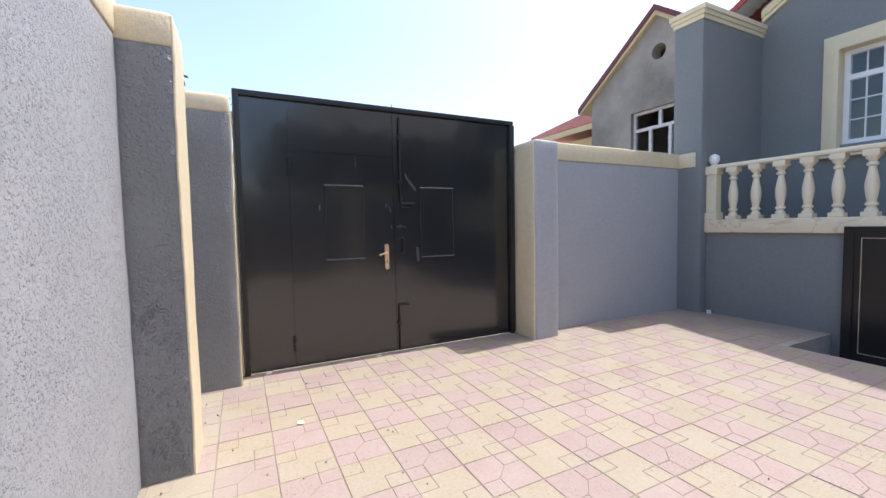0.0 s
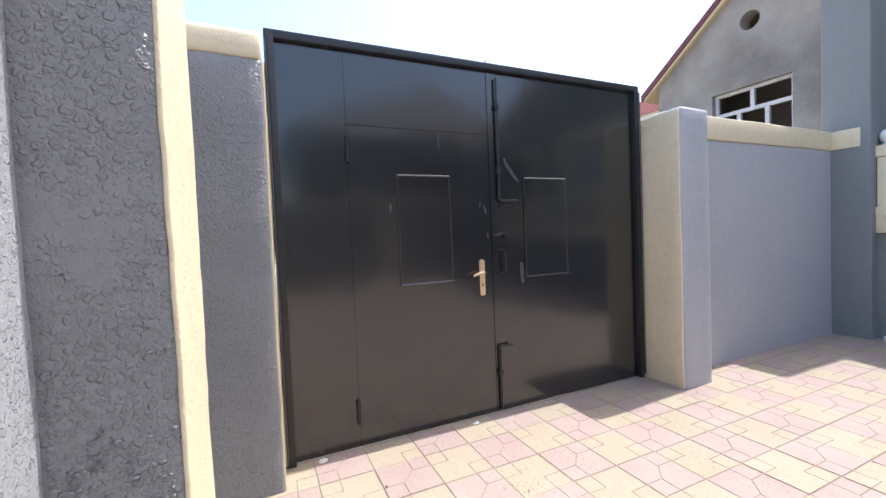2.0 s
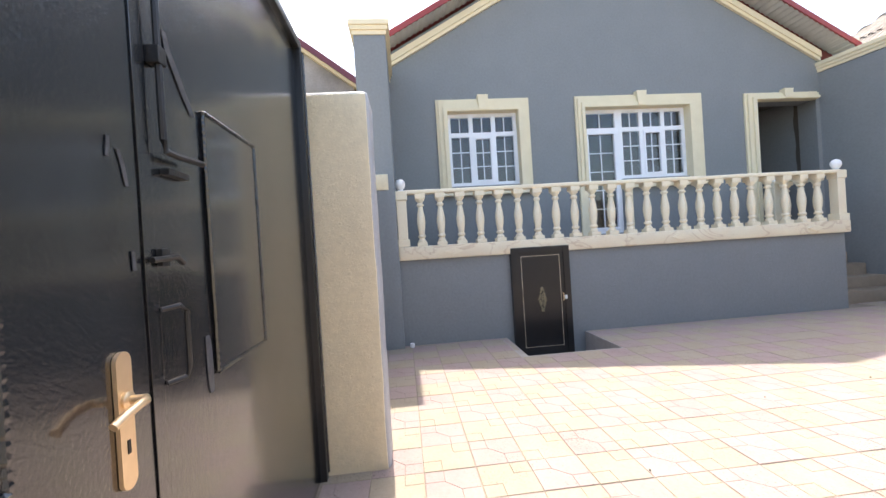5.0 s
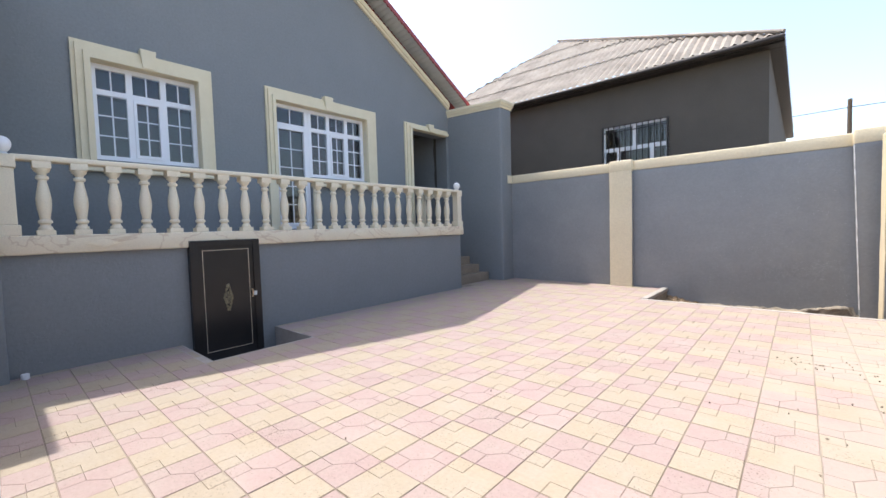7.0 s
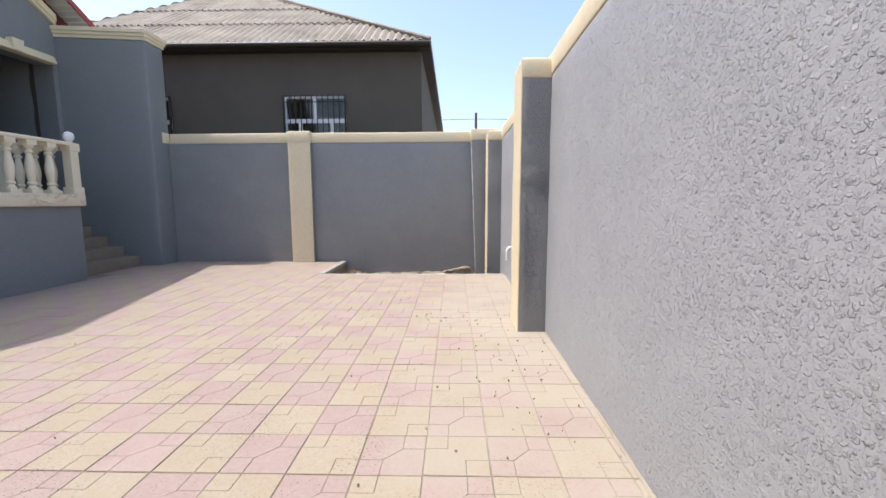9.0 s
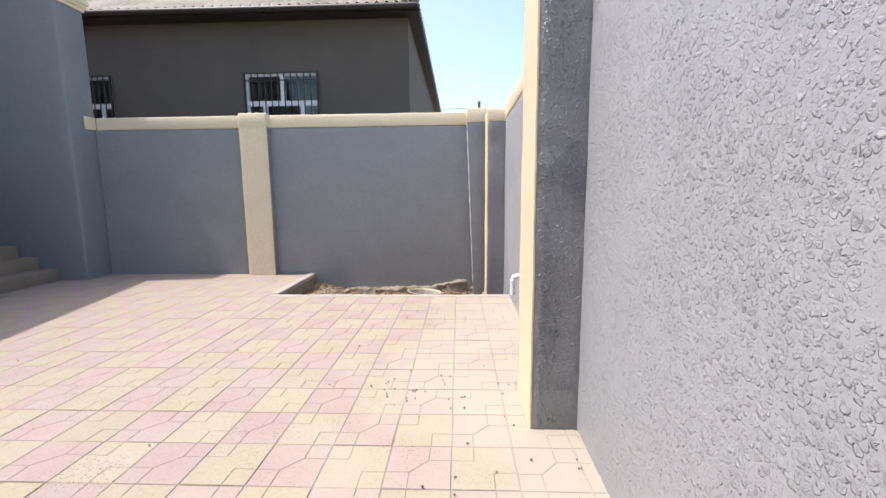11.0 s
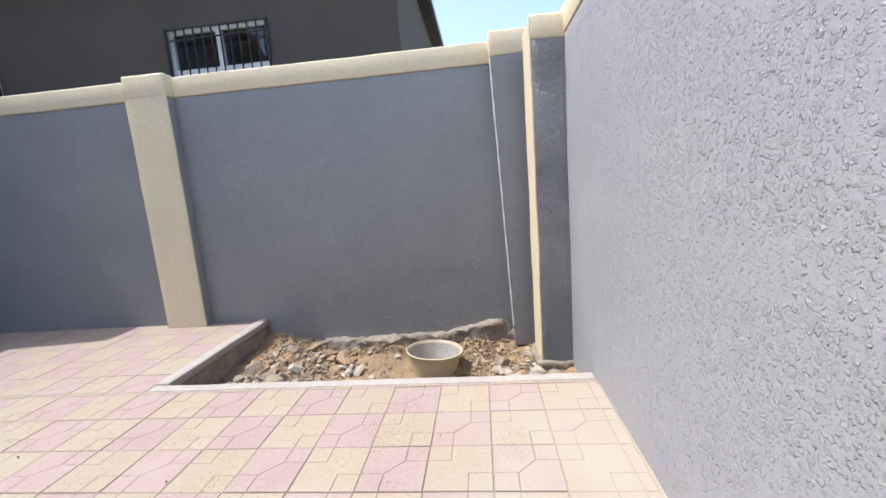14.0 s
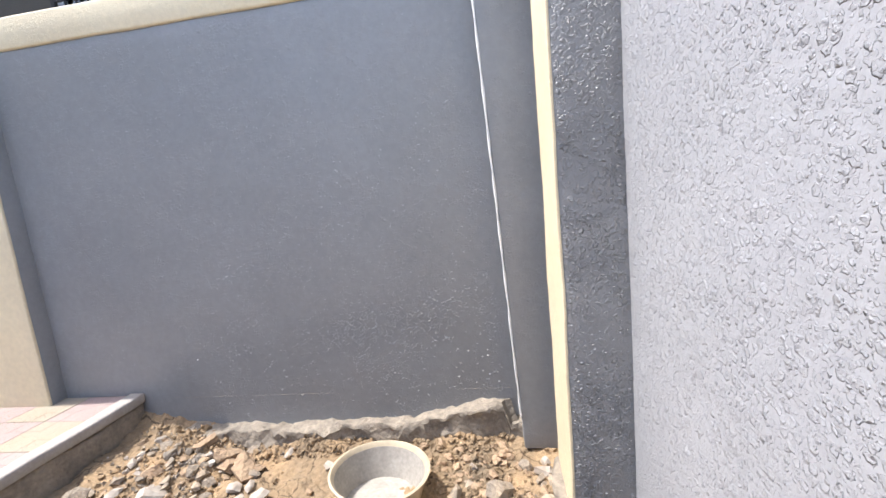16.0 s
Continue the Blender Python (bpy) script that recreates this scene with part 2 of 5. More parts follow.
def cement_wash(m, colour):
    """A pale film of old cement on the paving by the middle of the west wall, with a ragged edge."""
    t, b = m.node_tree, m.node_tree.nodes["Principled BSDF"]
    where = t.nodes.new("ShaderNodeNewGeometry").outputs["Position"]
    axis = t.nodes.new("ShaderNodeSeparateXYZ")
    t.links.new(where, axis.inputs[0])
    n = t.nodes.new("ShaderNodeTexNoise")
    n.inputs["Scale"].default_value, n.inputs["Detail"].default_value = 1.3, 7
    t.links.new(where, n.inputs["Vector"])
    edge = t.nodes.new("ShaderNodeMath")
    edge.operation = "MULTIPLY_ADD"
    edge.inputs[1].default_value = 3.0
    t.links.new(n.outputs[0], edge.inputs[0])
    along = t.nodes.new("ShaderNodeMath")
    along.operation = "SUBTRACT"
    along.inputs[1].default_value = 0.3
    t.links.new(axis.outputs[1], along.inputs[0])
    far = t.nodes.new("ShaderNodeMath")
    far.operation = "ABSOLUTE"
    t.links.new(along.outputs[0], far.inputs[0])
    fade = t.nodes.new("ShaderNodeMath")
    fade.operation = "MULTIPLY_ADD"
    fade.inputs[1].default_value = 0.24
    t.links.new(far.outputs[0], fade.inputs[0])
    t.links.new(axis.outputs[0], fade.inputs[2])
    t.links.new(fade.outputs[0], edge.inputs[2])
    r = t.nodes.new("ShaderNodeMapRange")
    r.inputs[1].default_value, r.inputs[2].default_value, r.inputs[3].default_value, r.inputs[4].default_value = 2.9, 3.9, 0.85, 0.0
    t.links.new(edge.outputs[0], r.inputs[0])
    mix = t.nodes.new("ShaderNodeMix")
    mix.data_type = "RGBA"
    mix.inputs[7].default_value = (*colour, 1)
    old = b.inputs["Base Color"].links[0].from_socket
    t.links.new(r.outputs[0], mix.inputs[0])
    t.links.new(old, mix.inputs[6])
    t.links.new(mix.outputs[2], b.inputs["Base Color"])


def cracks(m):
    """Drying cracks in the clay, with patches free of them."""
    t, b = m.node_tree, m.node_tree.nodes["Principled BSDF"]
    where = t.nodes.new("ShaderNodeNewGeometry").outputs["Position"]
    n = t.nodes.new("ShaderNodeTexNoise")
    n.inputs["Scale"].default_value, n.inputs["Detail"].default_value = 9, 4
    t.links.new(where, n.inputs["Vector"])
    bend = t.nodes.new("ShaderNodeVectorMath")
    bend.operation = "MULTIPLY_ADD"
    bend.inputs[1].default_value = (0.16,) * 3
    t.links.new(n.outputs["Color"], bend.inputs[0])
    t.links.new(where, bend.inputs[2])
    v = t.nodes.new("ShaderNodeTexVoronoi")
    v.feature = "DISTANCE_TO_EDGE"
    v.inputs["Scale"].default_value = 3.2
    t.links.new(bend.outputs[0], v.inputs["Vector"])
    r = t.nodes.new("ShaderNodeMapRange")
    r.inputs[1].default_value, r.inputs[2].default_value, r.inputs[3].default_value, r.inputs[4].default_value = 0.005, 0.02, 0.9, 0.0
    t.links.new(v.outputs["Distance"], r.inputs[0])
    mix = t.nodes.new("ShaderNodeMix")
    mix.data_type = "RGBA"
    mix.inputs[7].default_value = (0.09, 0.06, 0.035, 1)
    old = b.inputs["Base Color"].links[0].from_socket
    t.links.new(r.outputs[0], mix.inputs[0])
    t.links.new(old, mix.inputs[6])
    t.links.new(mix.outputs[2], b.inputs["Base Color"])


def veins(m):
    """Thin brown veins running aslant through the stone, with gaps."""
    t, b = m.node_tree, m.node_tree.nodes["Principled BSDF"]
    where = t.nodes.new("ShaderNodeNewGeometry").outputs["Position"]
    turn = t.nodes.new("ShaderNodeMapping")
    turn.inputs["Rotation"].default_value, turn.inputs["Scale"].default_value = (0.5, 0.0, 0.3), (1.0, 0.8, 1.6)
    t.links.new(where, turn.inputs["Vector"])
    n = t.nodes.new("ShaderNodeTexNoise")
    n.inputs["Scale"].default_value, n.inputs["Detail"].default_value, n.inputs["Distortion"].default_value = 1.7, 4, 0.8
    t.links.new(turn.outputs[0], n.inputs["Vector"])
    off = t.nodes.new("ShaderNodeMath")
    off.operation = "SUBTRACT"
    off.inputs[1].default_value = 0.5
    t.links.new(n.outputs[0], off.inputs[0])
    size = t.nodes.new("ShaderNodeMath")
    size.operation = "ABSOLUTE"
    t.links.new(off.outputs[0], size.inputs[0])
    r = t.nodes.new("ShaderNodeMapRange")
    r.inputs[1].default_value, r.inputs[2].default_value, r.inputs[3].default_value, r.inputs[4].default_value = 0.003, 0.018, 0.4, 0.0
    t.links.new(size.outputs[0], r.inputs[0])
    mix = t.nodes.new("ShaderNodeMix")
    mix.data_type = "RGBA"
    mix.inputs[7].default_value = (0.42, 0.26, 0.15, 1)
    old = b.inputs["Base Color"].links[0].from_socket
    t.links.new(r.outputs[0], mix.inputs[0])
    t.links.new(old, mix.inputs[6])
    t.links.new(mix.outputs[2], b.inputs["Base Color"])


veins(LEDGE)
cracks(SOIL)
for m in (PINK, YELLOW, GROUT):
    cement_wash(m, (0.345, 0.305, 0.252))

GLASS = glass("window_glass", (0.75, 0.8, 0.82))


# ---- mesh helpers ----
def smooth_by_angle(me, degrees=40):
    bm = bmesh.new()
    bm.from_mesh(me)
    for f in bm.faces:
        f.smooth = True
    for e in bm.edges:
        e.smooth = len(e.link_faces) == 2 and e.calc_face_angle(0) < radians(degrees)
    bm.to_mesh(me)
    bm.free()


def part(name, bm, mat, parent=None, label="", smooth=False, at=None):
    """Links a bmesh as one mesh object, under a thing or a part."""
    bmesh.ops.recalc_face_normals(bm, faces=bm.faces)
    me = bpy.data.meshes.new(name)
    bm.to_mesh(me)
    bm.free()
    me.materials.append(mat)
    if smooth:
        smooth_by_angle(me)
    ob = new(name, me)
    if parent:
        ob.parent = parent
    if at:
        ob.location = at
    if label:
        ob["label"] = label
    return ob


def thing(name, at, label, category, group="", kind=""):
    ob = new(name)
    ob.location = at
    ob.empty_display_size = 0.1
    return tagged(ob, label, category, group, kind)


def box(bm, lo, hi, bevel=0.0):
    g = bmesh.ops.create_cube(bm, size=1.0)
    for v in g["verts"]:
        v.co = Vector([lo[k] if v.co[k] < 0 else hi[k] for k in range(3)])
    if bevel:
        bmesh.ops.bevel(bm, geom=list({e for v in g["verts"] for e in v.link_edges}), offset=bevel, segments=2, profile=0.7, affect="EDGES")
    return bm


def boxes(*rows, bevel=0.0):
    bm = bmesh.new()
    for lo, hi in rows:
        box(bm, lo, hi, bevel)
    return bm


def worn_box(lo, hi, step=0.12, radius=0.012, wobble=0.004, skew=None, into=None):
    """A plastered block: fine grid, rounded edges, faces and edges slightly out of true."""
    lo, hi = Vector(lo), Vector(hi)
    cuts = []
    for k in range(3):
        n = max(2, int((hi[k] - lo[k]) / step))
        inner = [lo[k] + radius + (hi[k] - lo[k] - 2 * radius) * i / n for i in range(n + 1)]
        cuts.append([lo[k], lo[k] + radius * 0.3, *inner, hi[k] - radius * 0.3, hi[k]])
    bm = into or bmesh.new()
    made = {}

    def vert(p):
        key = tuple(round(c, 5) for c in p)
        if key not in made:
            c = Vector([min(max(p[k], lo[k] + radius), hi[k] - radius) for k in range(3)])
            d = Vector(p) - c
            q = c + d.normalized() * radius if d.length > 1e-9 else Vector(p)
            q += noise.noise_vector(q * 2.3) * wobble + noise.noise_vector(q * 11.0) * wobble * 0.45
            if skew:
                q = skew(q)
            made[key] = bm.verts.new(q)
        return made[key]

    for k in range(3):
        u, w = (k + 1) % 3, (k + 2) % 3
        for end in (lo[k], hi[k]):
            for i in range(len(cuts[u]) - 1):
                for j in range(len(cuts[w]) - 1):
                    ring = []
                    for a, b in ((i, j), (i + 1, j), (i + 1, j + 1), (i, j + 1)):
                        p = [0, 0, 0]
                        p[k], p[u], p[w] = end, cuts[u][a], cuts[w][b]
                        ring.append(vert(p))
                    bm.faces.new(ring)
    return bm


def lathe(profile, n=16, square=False):
    """Turns (radius, height) pairs round z."""
    bm = bmesh.new()
    rings = []
    for r, z in profile:
        rings.append([bm.verts.new((r * math.cos(2 * math.pi * i / n), r * math.sin(2 * math.pi * i / n), z)) for i in range(n)])
    for a, b in zip(rings, rings[1:]):
        for i in range(n):
            bm.faces.new((a[i], a[(i + 1) % n], b[(i + 1) % n], b[i]))
    bm.faces.new(rings[0])
    bm.faces.new(rings[-1])
    return bm


def tube(points, radius, n=8, into=None, lumps=0.0):
    """A round bar along points."""
    bm = into or bmesh.new()
    pts = [Vector(p) for p in points]
    rings = []
    for i, p in enumerate(pts):
        d = (pts[min(i + 1, len(pts) - 1)] - pts[max(i - 1, 0)]).normalized()
        side = d.cross(Vector((0, 0, 1)) if abs(d.z) < 0.9 else Vector((0, 1, 0))).normalized()
        up = side.cross(d)
        r = radius * (1 + lumps * math.sin(i * 2.1))
        rings.append([bm.verts.new(p + r * (side * math.cos(2 * math.pi * k / n) + up * math.sin(2 * math.pi * k / n))) for k in range(n)])
    for a, b in zip(rings, rings[1:]):
        for k in range(n):
            bm.faces.new((a[k], a[(k + 1) % n], b[(k + 1) % n], b[k]))
    bm.faces.new(rings[0])
    bm.faces.new(rings[-1])
    return bm


def holed_wall(x0, x1, y0, y1, z0, z1, holes):
    """A wall across x with rectangular openings (ya, yb, za, zb) right through it."""
    ys = sorted({y0, y1, *[min(max(v, y0), y1) for h in holes for v in h[:2]]})
    zs = sorted({z0, z1, *[min(max(v, z0), z1) for h in holes for v in h[2:]]})
    solid = {}
    for i in range(len(ys) - 1):
        for j in range(len(zs) - 1):
            cy, cz = (ys[i] + ys[i + 1]) / 2, (zs[j] + zs[j + 1]) / 2
            solid[i, j] = not any(a < cy < b and c < cz < d for a, b, c, d in holes)
    bm = bmesh.new()
    made = {}

    def v(x, y, z):
        key = (x, round(y, 4), round(z, 4))
        if key not in made:
            made[key] = bm.verts.new(key)
        return made[key]

    for (i, j), full in solid.items():
        if not full:
            continue
        a, b, c, d = ys[i], ys[i + 1], zs[j], zs[j + 1]
        bm.faces.new((v(x0, a, c), v(x0, a, d), v(x0, b, d), v(x0, b, c)))
        bm.faces.new((v(x1, a, c), v(x1, b, c), v(x1, b, d), v(x1, a, d)))
        if not solid.get((i - 1, j)):
            bm.faces.new((v(x0, a, c), v(x1, a, c), v(x1, a, d), v(x0, a, d)))
        if not solid.get((i + 1, j)):
            bm.faces.new((v(x0, b, c), v(x0, b, d), v(x1, b, d), v(x1, b, c)))
        if not solid.get((i, j - 1)):
            bm.faces.new((v(x0, a, c), v(x0, b, c), v(x1, b, c), v(x1, a, c)))
        if not solid.get((i, j + 1)):
            bm.faces.new((v(x0, a, d), v(x1, a, d), v(x1, b, d), v(x0, b, d)))
    return bm


def prism(outline, axis, a, b):
    """Extrudes a closed outline of (u, v) along an axis: x takes (y, z), y takes (x, z), z takes (x, y)."""
    bm = bmesh.new()

    def at(u, v, w):
        return {"x": (w, u, v), "y": (u, w, v), "z": (u, v, w)}[axis]

    lower = [bm.verts.new(at(u, v, a)) for u, v in outline]
    upper = [bm.verts.new(at(u, v, b)) for u, v in outline]
    n = len(outline)
    bm.faces.new(lower)
    bm.faces.new(upper)
    for i in range(n):
        bm.faces.new((lower[i], lower[(i + 1) % n], upper[(i + 1) % n], upper[i]))
    return bm


def merge(*bms):
    out = bmesh.new()
    for b in bms:
        me = bpy.data.meshes.new("joined")
        b.to_mesh(me)
        b.free()
        out.from_mesh(me)
        bpy.data.meshes.remove(me)
    return out


# ---- plan ----
WEST, NORTH, SOUTH = 0.90, 5.36, -3.48
TERRACE, FACADE = 7.34, 8.70
X0, Y0, TILE = 0.067, 0.13, 0.30
BED = (0.90, 3.80, -3.48, -2.08)          # inside the kerb
PIT = (6.38, 7.34, 2.53, 3.66)


# ---- ground and yard walls ----
bm = bmesh.new()
R = 400.0
xs, ys = [-R, BED[0], 3.95, PIT[0], PIT[1], R], [-R, SOUTH, -2.0, PIT[2], PIT[3], R]
for i in range(5):
    for j in range(5):
        if (i == 1 and j == 1) or (i == 3 and j == 3):
            continue
        bm.faces.new([bm.verts.new((xs[a], ys[b], -0.03)) for a, b in ((i, j), (i + 1, j), (i + 1, j + 1), (i, j + 1))])
bmesh.ops.remove_doubles(bm, verts=bm.verts, dist=1e-4)
tagged(part("ground", bm, EARTH), "dusty bare earth around the yard and the houses", "ground", kind="structure")



def west_line(q):
    """The west wall leans a little into the yard towards the gate."""
    return Vector((q.x + 0.013 * max(0.0, q.y - 0.9), q.y, q.z))


west_wall = wall = tagged(part("wall_west", worn_box((WEST - 0.25, SOUTH, -0.4), (WEST, 5.75, 2.24), 0.1, 0.01, 0.004, west_line), STUCCO, smooth=True), "long yard wall of coarse grey painted render", "wall", kind="structure")
part("coping", worn_box((WEST - 0.27, SOUTH, 2.24), (WEST + 0.008, 5.75, 2.42), 0.1, 0.014, 0.005, west_line), CREAM, wall, "cream painted coping band", True)
for y0, y1, face in ((4.04, 4.38, 1.13), (0.45, 0.866, 1.143), (-3.05, -2.65, 1.13)):
    p = part("pilaster", worn_box((WEST - 0.02, y0, -0.33), (face + 0.005, y1, 2.22), 0.05, 0.012, 0.008, west_line), PIER, wall, "dark grey pilaster sides", True)
    part("cream_face", worn_box((face, y0 - 0.001, -0.33), (face + 0.012, y1 + 0.001, 2.37), 0.05, 0.004, 0.005, west_line), CREAM, p, "cream painted pilaster face", True)
    part("cream_cap", worn_box((WEST - 0.03, y0 - 0.006, 2.215), (face + 0.01, y1 + 0.006, 2.385), 0.08, 0.025, 0.006, west_line), CREAM, p, "cream painted pilaster cap", True)

for y0, y1 in ((-1.99, 0.44), (0.88, 4.02), (4.4, 5.24)):
    part("mortar_fillet", worn_box((WEST - 0.02, y0, -0.02), (WEST + 0.012, y1, 0.003), 0.045, 0.006, 0.014, west_line), GROUT, west_wall, "broken mortar fillet at the foot", True)


def footing_line(q):
    """The footing climbs towards the corner and breaks up on top."""
    lift = 0.13 * max(0.0, (2.6 - q.x) / 1.24) ** 1.8 if 1.37 < q.x and q.z > -0.35 else 0.0
    return Vector((q.x, q.y, q.z + lift)) + noise.noise_vector(q * 16) * 0.022 + noise.noise_vector(q * 41) * 0.014


wall = tagged(part("wall_south", worn_box((WEST - 0.25, SOUTH - 0.22, -0.45), (7.6, SOUTH, 2.31), 0.1, 0.01, 0.004), RENDER, smooth=True), "grey rendered yard wall in shade with cream coping", "wall", kind="structure")
part("coping", worn_box((WEST, SOUTH - 0.24, 2.31), (7.24, SOUTH + 0.014, 2.50), 0.1, 0.014, 0.005), CREAM, wall, "cream painted coping band", True)
p = part("pilaster", worn_box((4.463, SOUTH - 0.02, -0.05), (4.887, SOUTH + 0.108, 2.3), 0.08, 0.012, 0.004), RENDER, wall, "grey pilaster sides", True)
part("cream_face", worn_box((4.46, SOUTH + 0.1, -0.05), (4.89, SOUTH + 0.122, 2.4), 0.08, 0.008, 0.004), CREAM, p, "cream painted pilaster face", True)
part("cream_cap", worn_box((4.455, SOUTH - 0.02, 2.302), (4.895, SOUTH + 0.126, 2.52), 0.08, 0.02, 0.006), CREAM, p, "cream painted pilaster cap", True)


def corner_lean(q):
    """The corner pilaster's free edge leans out a little towards the top."""
    return Vector((q.x + (0.037 * (q.z - 1.1) if q.x > 1.2 else 0.0), q.y, q.z))


p = part("pilaster", worn_box((WEST, SOUTH - 0.02, -0.3), (1.352, SOUTH + 0.2, 2.32), 0.08, 0.012, 0.005, corner_lean), RENDER, wall, "narrow grey corner pilaster", True)
part("cream_cap", worn_box((WEST, SOUTH - 0.02, 2.315), (1.4, SOUTH + 0.206, 2.52), 0.08, 0.015, 0.006), CREAM, p, "cream painted pilaster cap", True)
# white bead: the sun on the pilaster's proud edge, put into the colour
part("sunlit_edge", tube([(1.353 + 0.037 * (0.08 * k - 1.2) + 0.004 * noise.noise(Vector((k * 0.7, 3, 0))), SOUTH + 0.199, -0.1 + 0.08 * k) for k in range(31)], 0.0058, 8, lumps=0.4), PVC, p, "white bead painted as the sunlit corner edge", True)
part("pilaster_footing", worn_box((WEST - 0.1, -3.1, -0.6), (1.165, -2.6, -0.2), 0.025, 0.03, 0.05), FOOT, wall, "rough broken concrete footing", True)
part("footing", worn_box((WEST, SOUTH - 0.1, -0.6), (4.0, SOUTH + 0.1, -0.215), 0.03, 0.03, 0.04, footing_line), FOOT, wall, "rough earthy concrete wall footing", True)

wall = tagged(part("wall_north", worn_box((4.5, NORTH, -0.3), (7.4, NORTH + 0.22, 2.06), 0.1, 0.01, 0.004), LIGHT, smooth=True), "grey rendered yard wall beside the gate with cream coping", "wall", kind="structure")
part("coping", worn_box((4.5, NORTH - 0.014, 2.06), (7.19, NORTH + 0.24, 2.27), 0.1, 0.014, 0.005), CREAM, wall, "cream painted coping band", True)
p = part("gate_pillar", worn_box((4.362, 5.12, -0.2), (4.70, 5.62, 2.23), 0.08, 0.03, 0.006), LIGHT, wall, "grey gate pillar", True)
part("cream_face", worn_box((4.35, 5.135, -0.2), (4.366, 5.5, 2.205), 0.08, 0.006, 0.006), CREAM, p, "cream painted pillar face", True)
p = part("gate_pillar", worn_box((WEST - 0.05, 5.26, -0.2), (1.40, 5.75, 2.23), 0.05, 0.012, 0.006), PIER, wall, "grey gate pillar", True)
part("cream_cap", worn_box((WEST - 0.05, 5.254, 2.225), (1.404, 5.75, 2.37), 0.08, 0.03, 0.007), CREAM, p, "cream painted pillar cap", True)
part("cream_face", worn_box((1.398, 5.265, 0.0), (1.41, 5.5, 2.23), 0.08, 0.004, 0.006), CREAM, p, "cream painted pillar edge", True)


# ---- flakes of render standing proud of the shaded faces ----
def flakes(count, seed, across, up, face, out, density, size=(0.003, 0.008), proud=(0.006, 0.011), soft=True):
    """Small scabs of render on the plane y = face, standing out along out (+1 or -1)."""
    rnd = random.Random(seed)
    bm = bmesh.new()
    made = 0
    for _ in range(count * 40):
        if made >= count:
            break
        x, z = rnd.uniform(*across), rnd.uniform(*up)
        if rnd.random() > density(x, z):
            continue
        made += 1
        s, turn = rnd.uniform(*size), rnd.uniform(-0.5, 0.5)
        ring = []
        for k in range(5):
            a = k * 1.2566 + rnd.uniform(-0.35, 0.35)
            u, w = s * rnd.uniform(0.7, 1.6) * math.cos(a), s * 0.6 * math.sin(a)
            ring.append(bm.verts.new((x + u * math.cos(turn) - w * math.sin(turn), face - out * 0.006, z + u * math.sin(turn) + w * math.cos(turn))))
        high = rnd.uniform(*proud)
        if not soft:
            tip = bm.verts.new((x + rnd.uniform(-0.3, 0.3) * s, face + out * high, z - 0.2 * s))
            for k in range(5):
                bm.faces.new((ring[k], ring[(k + 1) % 5], tip))
            continue
        crest = [bm.verts.new((x + (v.co.x - x) * 0.72, face + out * high * 0.7, z + (v.co.z - z) * 0.72)) for v in ring]
        tip = bm.verts.new((x + rnd.uniform(-0.2, 0.2) * s, face + out * high, z))
        for k in range(5):
            bm.faces.new((ring[k], ring[(k + 1) % 5], crest[(k + 1) % 5], crest[k]))
            bm.faces.new((crest[k], crest[(k + 1) % 5], tip))
    bmesh.ops.recalc_face_normals(bm, faces=bm.faces)
    for f in bm.faces:
        f.smooth = soft
    return bm


def cluster(x, z):
    """Flakes crowd in drifting bands low on the wall and thin out upwards."""
    n = noise.noise(Vector((x * 1.3, z * 3.6 + 0.5 * x, 7.0))) + 0.7 * noise.noise(Vector((x * 6, z * 10, 1.0)))
    return max(0.05, min(0.4, n * 1.2 + 0.1)) * max(0.08, 1 - abs(z - 0.4) / 0.6) * max(0.06, 1 - abs(x - 2.1) / 1.3)


ob = part("render_flakes", flakes(2000, 11, (1.4, 4.2), (-0.2, 2.2), SOUTH, 1, cluster, (0.005, 0.01), (0.005, 0.008), False), RENDER, bpy.data.objects["wall_south"])
tagged(ob, "small scabs of grey render", "", kind="stuff")


def speckle(x, z):
    """Flakes in loose drifts, thinner towards the top."""
    return max(0.08, min(1.0, 0.45 + 1.3 * noise.noise(Vector((x * 5, z * 4, 3.0))))) * (1.0 if z < 1.4 else 0.5)


west = bpy.data.objects["wall_west"]
for seed, y, out, rise in ((1, -2.65, 1, speckle), (2, 4.04, -1, lambda x, z: max(0.02, min(1.0, (1.0 - z) * 1.5)) * (0.25 + max(0.0, noise.noise(Vector((x * 6, z * 5, 0)))) * 2)), (3, 0.866, 1, speckle)):
    shift = 0.013 * max(0.0, y - 0.9)
    ob = part("render_flakes", flakes(1300, seed, (WEST + shift + 0.01, 1.12 + shift), (-0.2, 2.2), y, out, rise, (0.003, 0.009), (0.002, 0.0048)), PIER, west)
    tagged(ob, "small scabs of grey render", "", kind="stuff")


# ---- planting bed ----
def soil_height(x, y):
    p = Vector((x, y, 0))
    edge = max(0.0, 1 - (x - BED[0]) / 0.5) * 0.12 + max(0.0, (-3.2 - y) / 0.28) * 0.08 + max(0.0, min(1.0, (x - 3.1) / 0.5)) * 0.13 + max(0.0, (y + 2.35) / 0.3) * 0.06
    return -0.36 + edge + 0.05 * noise.noise(p * 2.1) + 0.026 * noise.noise(p * 7) + 0.016 * noise.noise(p * 19) + 0.022 * abs(noise.noise(p * 37)) * (1 - 0.8 * max(0.0, 1 - ((x - 2.5) / 0.55) ** 2 - ((y + 2.8) / 0.45) ** 2))


